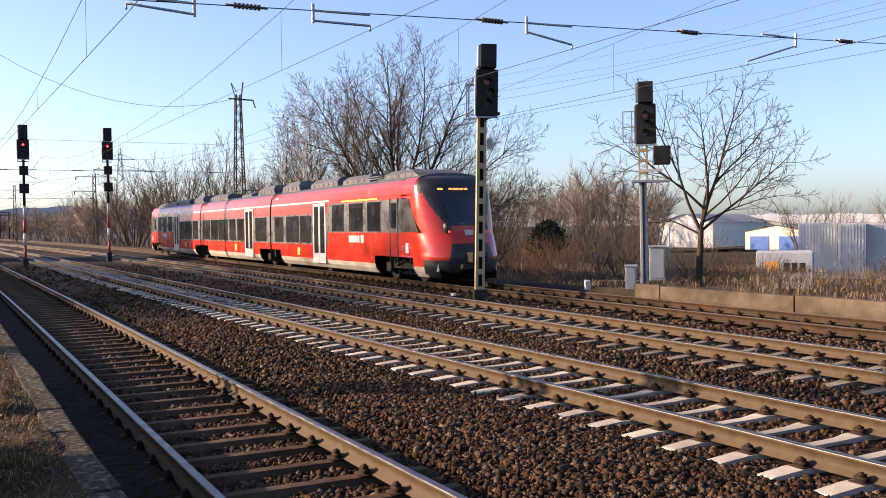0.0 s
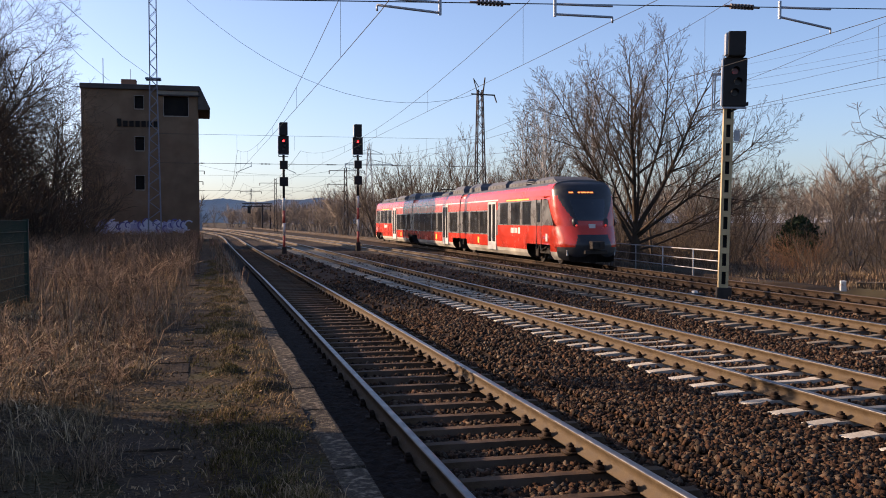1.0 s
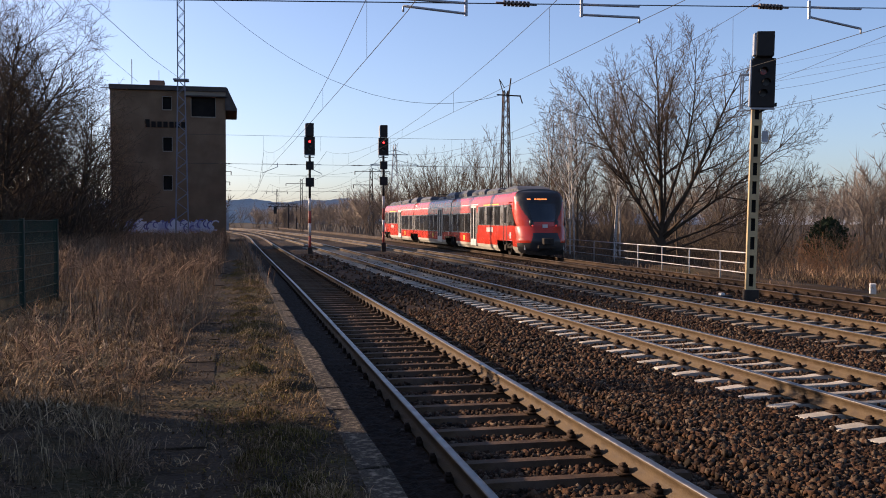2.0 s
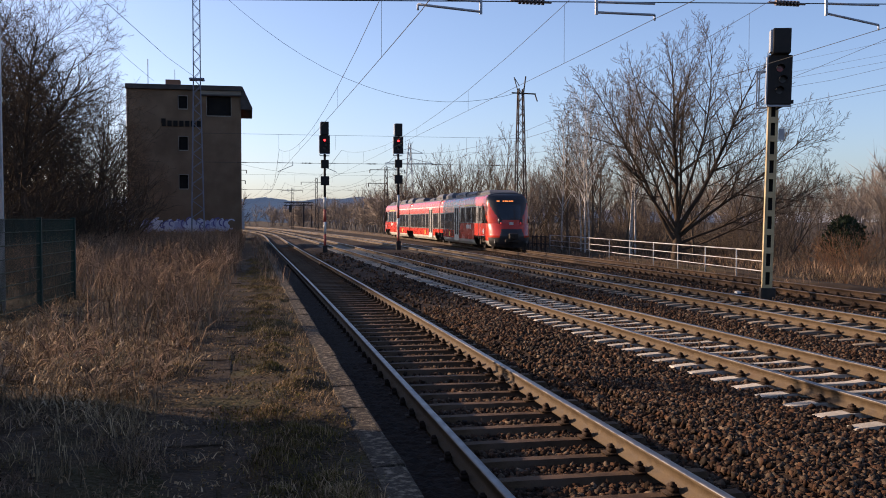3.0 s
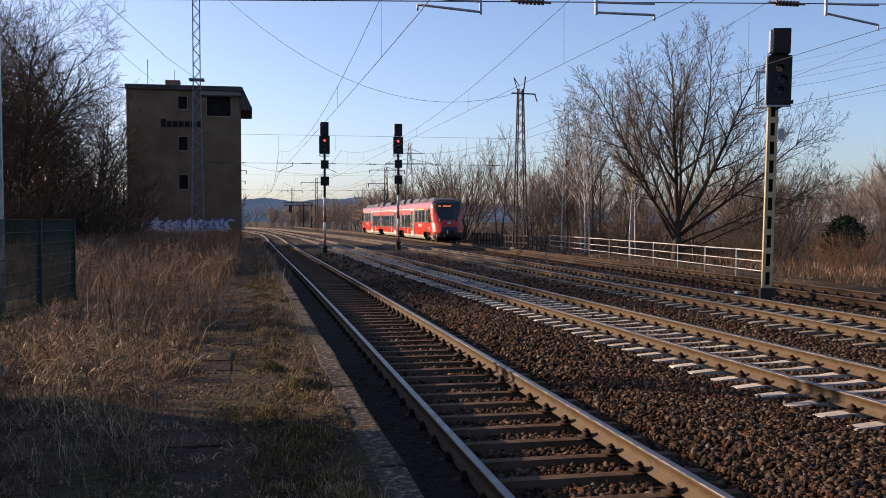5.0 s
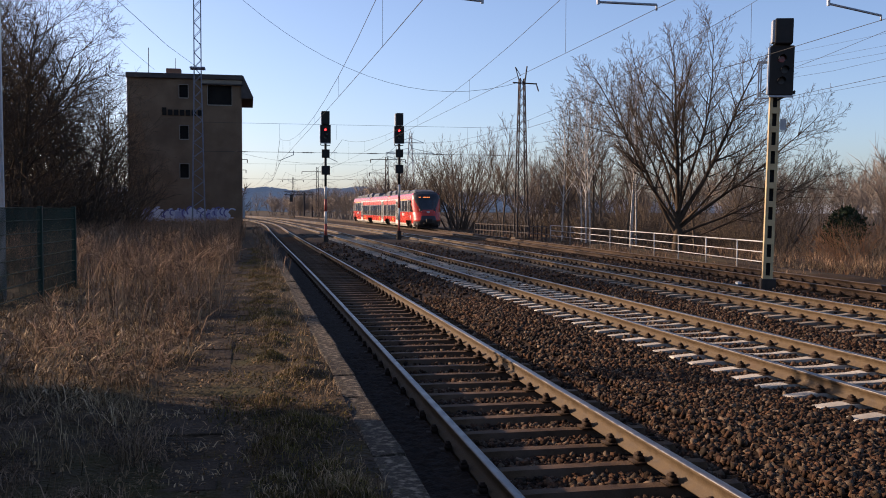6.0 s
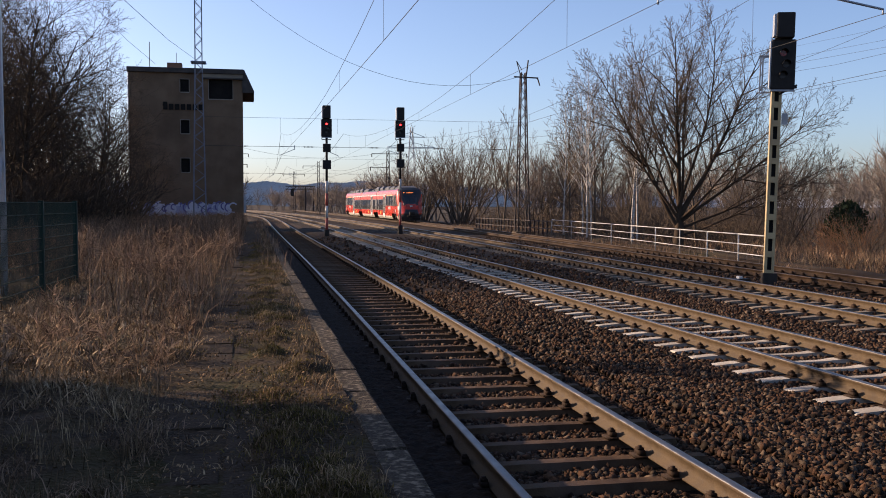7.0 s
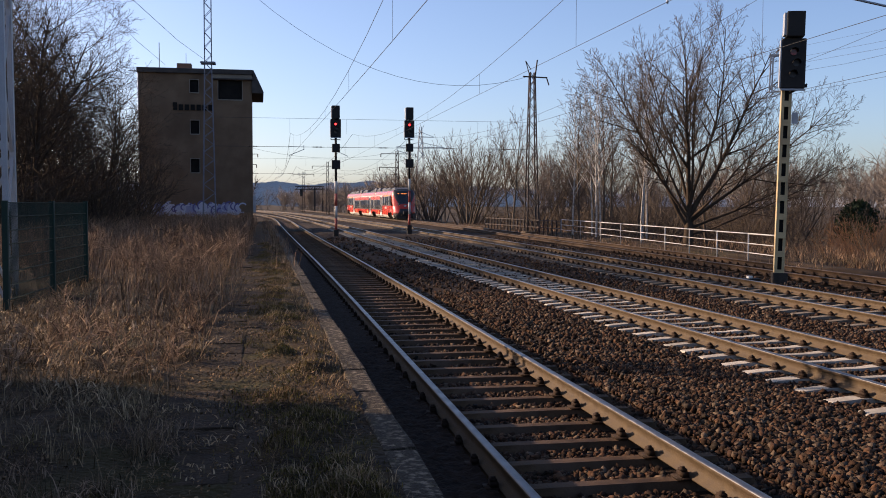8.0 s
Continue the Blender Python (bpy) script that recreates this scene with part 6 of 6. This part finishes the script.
for i in range(72):
    plant_tree(T_bush2 if i % 3 else T_bush, "dense leafless brown thicket behind the railing", rnd.uniform(24.0, 46), rnd.uniform(54, 116), -1.4, rnd.uniform(0, 360), rnd.uniform(0.9, 1.6), "shrub", "bare shrubs", "shrub")
for i in range(16):
    plant_tree(T_bush2, "brown scrub behind the far platform", rnd.uniform(19.5, 36), rnd.uniform(12, 26), -0.4, rnd.uniform(0, 360), rnd.uniform(0.25, 0.55), "shrub", "bare shrubs", "shrub")


def conifer(x, y, z):
    """A dense dark evergreen of many small needle tufts."""
    r = np.random.RandomState(3)
    n = 2600
    hz = r.rand(n)
    rad = 1.25 * np.sqrt(r.rand(n)) * np.sin(np.pi * np.clip(0.12 + 0.84 * hz, 0, 1)) ** 0.7
    an = r.rand(n) * 2 * np.pi + 0.3 * hz
    rad *= 1 + 0.22 * np.sin(an * 5 + 9 * hz)
    c = np.stack([rad * np.cos(an), rad * np.sin(an), 0.2 + 2.5 * hz], 1)
    d = r.randn(n, 3, 3) * 0.10
    v = (c[:, None] + d).reshape(-1, 3)
    t = empty("evergreen_bush", pose(x, y, z))
    tagged(t, "dark round evergreen bush in brown scrub", "evergreen")
    ob = new("crown", raw_mesh("crown", v, np.arange(3 * n).reshape(-1, 3), [M_needle]))
    ob.parent = t
    part("trunk", tube(bmesh.new(), (0, 0, -0.2), (0, 0, 1.4), 0.09, 0.05), M_bark, t)


conifer(36.0, 53.0, -0.6)


# ---- far woods and ridge ----
def far_wood():
    """Rows of distant trees joined as one: copies of three grown forms."""
    r = random.Random(77)
    forms = []
    for seed in (101, 102, 103):
        rr = random.Random(seed)
        out = [[], [], [], [], []]
        for s in range(3):
            an = 2 * math.pi * s / 3
            branch(rr, out, (0, 0, -0.5), (0.3 * math.cos(an), 0.3 * math.sin(an), 1), 6.5, 0.12, 0, 2, (2, 3), (20, 50), 0.07, 0.12)
        segs = np.array(out[0] + out[1] + out[2])
        thick = len(out[0]) + len(out[1])
        segs[:, 6:] = np.maximum(segs[:, 6:], 0.028)
        forms.append((segs, thick))
    rows, tips = [], []
    places = []
    for i in range(66):
        y = r.uniform(140, 330)
        places.append((float(np.interp(y, [140, 230, 330], [22, 19, 11])) + r.uniform(0, 20) * r.random(), y))
    for i in range(50):
        y = r.uniform(112, 320)
        places.append((float(np.interp(y, [112, 150, 200, 330], [-0.2, -1.6, -6, -28])) - r.uniform(0.5, 14), y))
    for i in range(60):
        a, q = radians(r.uniform(16, 41.5)), r.uniform(95, 190)
        places.append((q * math.sin(a), q * math.cos(a)))
    for i in range(46):
        places.append((r.uniform(-60, 30), r.uniform(318, 420)))
    for x, y in places:
        s, thick = forms[r.randrange(3)]
        s = s.copy()
        k, a = r.uniform(0.75, 1.15), r.uniform(0, 6.3)
        rot = np.array([[math.cos(a), -math.sin(a), 0], [math.sin(a), math.cos(a), 0], [0, 0, 1]])
        for c in (0, 3):
            s[:, c:c + 3] = s[:, c:c + 3] @ rot.T * k + (x, y, -1.0)
        rows.append(s[:thick])
        tips.append(s[thick:])
    v, f = with_twigs(np.concatenate(rows), np.concatenate(tips))
    # the wood's haze comes from its pale twig colour
    ob = new("far_wood", raw_mesh("far_wood", v, f, [M_hazetwig]))
    tagged(ob, "distant bare winter wood along the line, haze painted in as grey", "wood", kind="stuff")


far_wood()


def ridge():
    """Wooded hills on the horizon with an uneven tree line; their haze is painted into the colour."""
    az = np.radians(np.arange(-75, 110, 0.12))
    n = len(az)
    base = np.interp(np.degrees(az), [-75, -12, 0, 3, 6, 12, 20, 30, 45, 60, 110], [30, 34, 34, 33, 36, 30, 18, 12, 11, 11, 11])
    jag = np.array([4.0 * noise.noise((a * 30, 0, 0)) + 2.2 * noise.noise((a * 260, 3, 0)) + 1.4 * noise.noise((a * 800, 5, 0)) for a in az])
    x, y = 1500 * np.sin(az), 1500 * np.cos(az)
    v = np.concatenate([np.stack([x, y, 0 * x - 8], 1), np.stack([x, y, base + jag], 1), np.stack([x * 1.2, y * 1.2, base * 0.9], 1)])
    i = np.arange(n - 1)
    f = np.concatenate([np.stack([i, i + 1, n + i + 1, n + i], 1), np.stack([n + i, n + i + 1, 2 * n + i + 1, 2 * n + i], 1)])
    ob = new("backdrop", raw_mesh("backdrop", v, f, [M_hazewood]))
    tagged(ob, "wooded hills on the horizon, haze painted in as pale blue-grey", "hills", kind="structure")


ridge()


# ---- grass ----
def blades(name, label, pts, hmin, hmax, width, lean, material, seed, cat="grass"):
    """Bent blades standing at the rows of x, y, z."""
    r = np.random.RandomState(seed)
    n = len(pts)
    h = hmin + (hmax - hmin) * r.rand(n) ** 1.6
    an = r.rand(n) * 2 * np.pi
    d = np.stack([np.cos(an), np.sin(an), 0 * an], 1)
    la = lean * r.rand(n) * h
    w = np.stack([-np.sin(an + r.randn(n) * 0.6), np.cos(an), 0 * an], 1) * (width * (0.6 + 0.8 * r.rand(n)))[:, None]
    up = np.array([[0, 0, 1.0]])
    p0 = np.asarray(pts)
    p1 = p0 + up * (h * 0.6)[:, None] + d * (la * 0.35)[:, None]
    p2 = p0 + up * (h * (1 - 0.25 * lean * r.rand(n)))[:, None] + d * la[:, None]
    v = np.stack([p0 - w / 2, p0 + w / 2, p1 + w * 0.35, p1 - w * 0.35, p2], 1).reshape(-1, 3)
    b = np.arange(n)[:, None] * 5
    f = np.concatenate([b + [0, 1, 2], b + [0, 2, 3], b + [3, 2, 4]])
    ob = new(name, raw_mesh(name, v, f, [material]))
    tagged(ob, label, cat, kind="stuff")


def scatter(n, x0, x1, y0, y1, z, seed, clump=0.5, thresh=-0.2, power=1.0):
    r = np.random.RandomState(seed)
    x = x0 + (x1 - x0) * r.rand(n)
    y = y0 + (y1 - y0) * r.rand(n) ** power
    keep = np.array([noise.noise((a / clump, b / clump, seed * 1.3)) > thresh for a, b in zip(x, y)])
    p = np.stack([x, y, np.full(n, z)], 1)[keep]
    return p


def off_fence(p):
    """Keeps the tall growth clear of the green fence and the ground before it."""
    return p[~((p[:, 0] < -2.35) & (p[:, 1] < 19.8))]


def weed_edge(p, at):
    """Keeps what stands left of the ragged border of the trodden path."""
    return p[p[:, 0] < at + 0.22 * np.sin(p[:, 1] * 1.3) + 0.15 * np.sin(p[:, 1] * 3.1)]


blades("dead_grass", "short matted dead grass beside the platform path", weed_edge(scatter(40000, -6.5, -0.2, 7.6, 15, 0.385, 1, 0.35, 0.10), -0.7), 0.015, 0.15, 0.0095, 2.4, M_dry, 1)
blades("dead_grass", "thin reddish dead grass on dark soil by the platform path", weed_edge(scatter(24000, -5, -0.2, 3.5, 8.0, 0.385, 15, 0.3, 0.12), -0.7), 0.015, 0.13, 0.005, 2.6, M_weed, 15)
# bright straw only on the sunlit stretch, for painted highlights
blades("straw", "pale flattened straw and broken stalks, brightened as sunlit highlights on the field", weed_edge(scatter(9000, -7, -0.2, 7.8, 17, 0.42, 16, 0.45, 0.05), -0.75), 0.03, 0.11, 0.014, 3.5, M_straw, 16)
blades("dead_grass", "straw-coloured tussocks of dead grass", weed_edge(scatter(26000, -8, -0.4, 8.5, 21, 0.375, 2, 0.45, 0.12), -0.9), 0.05, 0.34, 0.0085, 2.0, M_dry, 2)
blades("tall_weeds", "tall dry brown weeds and grass on the open field", off_fence(weed_edge(scatter(44000, -9, -0.4, 11, 34, 0.36, 3, 0.6, 0.10), -0.55)), 0.10, 0.95, 0.0078, 0.85, M_weed, 3, "weeds")
blades("tall_weeds", "tall dry brown weeds before the signal tower", weed_edge(scatter(80000, -18, -0.2, 28, 79, 0.33, 4, 2.0, -0.3), -0.45), 0.25, 1.35, 0.011, 0.7, M_weed, 4, "weeds")
blades("dead_grass", "dry straw among the tall weeds", off_fence(weed_edge(scatter(26000, -12, -0.3, 15, 60, 0.36, 14, 1.6, 0.0), -0.5)), 0.2, 0.75, 0.006, 1.3, M_dry, 14)
blades("litter", "pale dead leaves and straw on the ground", scatter(11000, -6, 0.75, 4, 14, 0.385, 21, 0.5, -0.05), 0.006, 0.03, 0.018, 3.0, M_litter, 21, "litter")
blades("dead_grass", "flattened dark grass on the platform", scatter(20000, -1.5, 0.6, 4, 24, 0.37, 22, 0.35, 0.15), 0.012, 0.06, 0.008, 2.4, M_dry, 22)
blades("moss_tufts", "mossy green tufts between the platform slabs", scatter(20000, -0.3, 0.72, 4, 30, 0.365, 5, 0.45, 0.12), 0.012, 0.06, 0.007, 1.8, M_moss, 5)
blades("moss_tufts", "dry tufts along the platform edge", scatter(9000, 0.50, 0.74, 4, 60, 0.365, 6, 0.6, -0.1), 0.03, 0.13, 0.006, 1.2, M_dry, 6)
blades("edge_weeds", "dry weeds overhanging the platform edge", scatter(2200, 0.2, 1.0, 24, 85, 0.36, 7, 1.5, 0.22), 0.15, 0.6, 0.012, 0.9, M_weed, 7)
blades("bank_grass", "dry grass on the far platform and embankment", scatter(24000, 17.65, 30, 6, 30, 0.0, 8, 1.0, -0.3), 0.06, 0.32, 0.012, 1.5, M_dry, 8)
blades("bank_grass", "dry brown grass along the side track", scatter(22000, 18.3, 30, 28, 110, -0.5, 9, 1.6, -0.2), 0.12, 0.6, 0.018, 0.8, M_weed, 9)


def tufts():
    """Moss and grass on the tussocks of the platform, and straw tussocks beside the path."""
    r = np.random.RandomState(31)
    m = np.array(MOUNDS)
    for name, label, share, material, hmax, seed in (
            ("moss_tufts", "yellow-green mossy tussocks along the platform edge", 1.0, M_moss, 0.05, 32),
            ("dead_grass", "dry straw on the mossy tussocks of the platform", 0.45, M_dry, 0.09, 33)):
        k = (r.randint(120, 330, len(m)) * share).astype(int)
        p = np.repeat(m, k, 0)
        q = r.randn(len(p), 2) * p[:, 2:3] * 0.85
        x, y = p[:, 0] + q[:, 0], p[:, 1] + q[:, 1] * 1.25
        ok = x < 0.86
        x, y = x[ok], y[ok]
        blades(name, label, np.stack([x, y, PLAT - 0.022 + mound_z(x, y)], 1), 0.012, hmax, 0.0055, 1.4, material, seed)
    n = 330
    c = np.stack([-3.6 + 2.9 * r.rand(n), 5.2 + 30 * r.rand(n) ** 1.5, np.full(n, 0.365)], 1)
    k = r.randint(40, 110, n)
    size = 0.05 + 0.10 * r.rand(n)
    p = np.repeat(c, k, 0)
    q = r.randn(len(p), 2) * np.repeat(size, k)[:, None]
    p[:, 0] += q[:, 0]
    p[:, 1] += q[:, 1] * 1.3
    blades("dead_grass", "straw tussocks beside the trodden path", p, 0.02, 0.24, 0.005, 1.5, M_dry, 34)


tufts()


def dead_stalks():
    """Branching dead weed stalks tangled over the field, joined as one."""
    r = random.Random(5)
    forms = []
    for seed in (201, 202, 203, 204):
        rr = random.Random(seed)
        out = [[], [], [], [], []]
        for s in range(4):
            an = rr.uniform(0, 6.28)
            branch(rr, out, (0.04 * math.cos(an), 0.04 * math.sin(an), 0), (0.45 * math.cos(an), 0.45 * math.sin(an), 1), 0.8, 0.006, 0, 2, (1, 1), (25, 60), 0.02, 0.16)
        forms.append(np.array(out[0] + out[1] + out[2]))
    rows = []
    for i in range(250):
        y = 8.5 + 42 * r.random() ** 1.4
        x = -0.7 - r.random() * (3.0 + 0.22 * y)
        if x < -2.35 and y < 19.8:
            continue
        q = forms[r.randrange(4)].copy()
        k, a = r.uniform(0.5, 1.15) * (0.6 if y < 14 else 1.0), r.uniform(0, 6.3)
        rot = np.array([[math.cos(a), -math.sin(a), 0], [math.sin(a), math.cos(a), 0], [0, 0, 1]])
        for c in (0, 3):
            q[:, c:c + 3] = q[:, c:c + 3] @ rot.T * k + (x, y, 0.36)
        q[:, 6:] = np.clip(q[:, 6:] * 0.6, 0.0019 + 0.00009 * y, 0.005)
        rows.append(q)
    v, f = tubes_from(np.concatenate(rows), 3)
    ob = new("dead_stalks", raw_mesh("dead_stalks", v, f, [M_weed]))
    tagged(ob, "brown branching dead weed stalks over the field", "weeds", kind="stuff")


dead_stalks()


# ---- ballast stones ----
def stones():
    r = np.random.RandomState(9)
    corners = np.array([(x, y, z) for x in (-1, 1) for y in (-1, 1) for z in (-1, 1)], float) * 0.58
    quads = np.array(((0, 1, 3, 2), (4, 6, 7, 5), (0, 4, 5, 1), (2, 3, 7, 6), (0, 2, 6, 4), (1, 5, 7, 3)))

    def lay(n, x0, x1, y0, y1, s0, s1):
        x = x0 + (x1 - x0) * r.rand(n)
        y = y0 + (y1 - y0) * r.rand(n)
        keep = np.ones(n, bool)
        z = np.full(n, BED - 0.003) + 0.012 * r.rand(n)
        for tr, sp, first, half, sl in ((TRACK_1, 0.65, 3.6, 1.28, 0.11), (TRACK_2, 0.60, 2.2, 1.3, 0.13), (TRACK_3, 0.60, 2.0, 1.3, 0.09), (TRACK_4, 0.63, 4.0, 1.28, 0.11)):
            c = spline(tr, y)
            d = np.abs(x - c)
            ph = np.abs((y - first + sp / 2) % sp - sp / 2)
            keep &= ~((d < half) & (ph < sl))
            keep &= ~((np.abs(d - 0.752) < 0.10))
            z = np.where(d < half + 0.1, z - (0.045 if tr is TRACK_1 else 0.020), z)
        z = np.where((x > 4.3) & (x < 5.6), z + 0.05, z)
        x, y, z = x[keep], y[keep], z[keep]
        m = len(x)
        s = s0 + (s1 - s0) * r.rand(m) ** 1.5
        v = corners[None] * (s[:, None, None]) * (0.5 + 0.9 * r.rand(m, 1, 3)) * (0.5 + 0.8 * r.rand(m, 8, 3))
        q = r.randn(m, 4)
        q /= np.linalg.norm(q, axis=1)[:, None]
        a, b, c, d = q.T
        rot = np.stack([1 - 2 * (c * c + d * d), 2 * (b * c - a * d), 2 * (b * d + a * c), 2 * (b * c + a * d), 1 - 2 * (b * b + d * d), 2 * (c * d - a * b), 2 * (b * d - a * c), 2 * (c * d + a * b), 1 - 2 * (b * b + c * c)], 1).reshape(m, 3, 3)
        v = np.einsum("nij,nkj->nki", rot, v) + np.stack([x, y, z], 1)[:, None]
        f = (np.arange(m)[:, None, None] * 8 + quads[None]).reshape(-1, 4)
        ob = new("ballast_stones", raw_mesh("ballast_stones", v.reshape(-1, 3), f, [M_stone]))
        tagged(ob, "loose rust-brown and grey crushed stones", "ballast", kind="stuff")
    lay(33000, 1.1, 6.8, 4.5, 12, 0.022, 0.052)
    lay(20000, 1.1, 10.0, 12, 22, 0.026, 0.055)
    lay(17000, 6.6, 17.1, 6.0, 16, 0.024, 0.055)
    lay(9000, 1.1, 17.1, 16, 34, 0.035, 0.065)
    lay(2500, 1.1, 17.1, 34, 60, 0.05, 0.085)


stones()


motions()
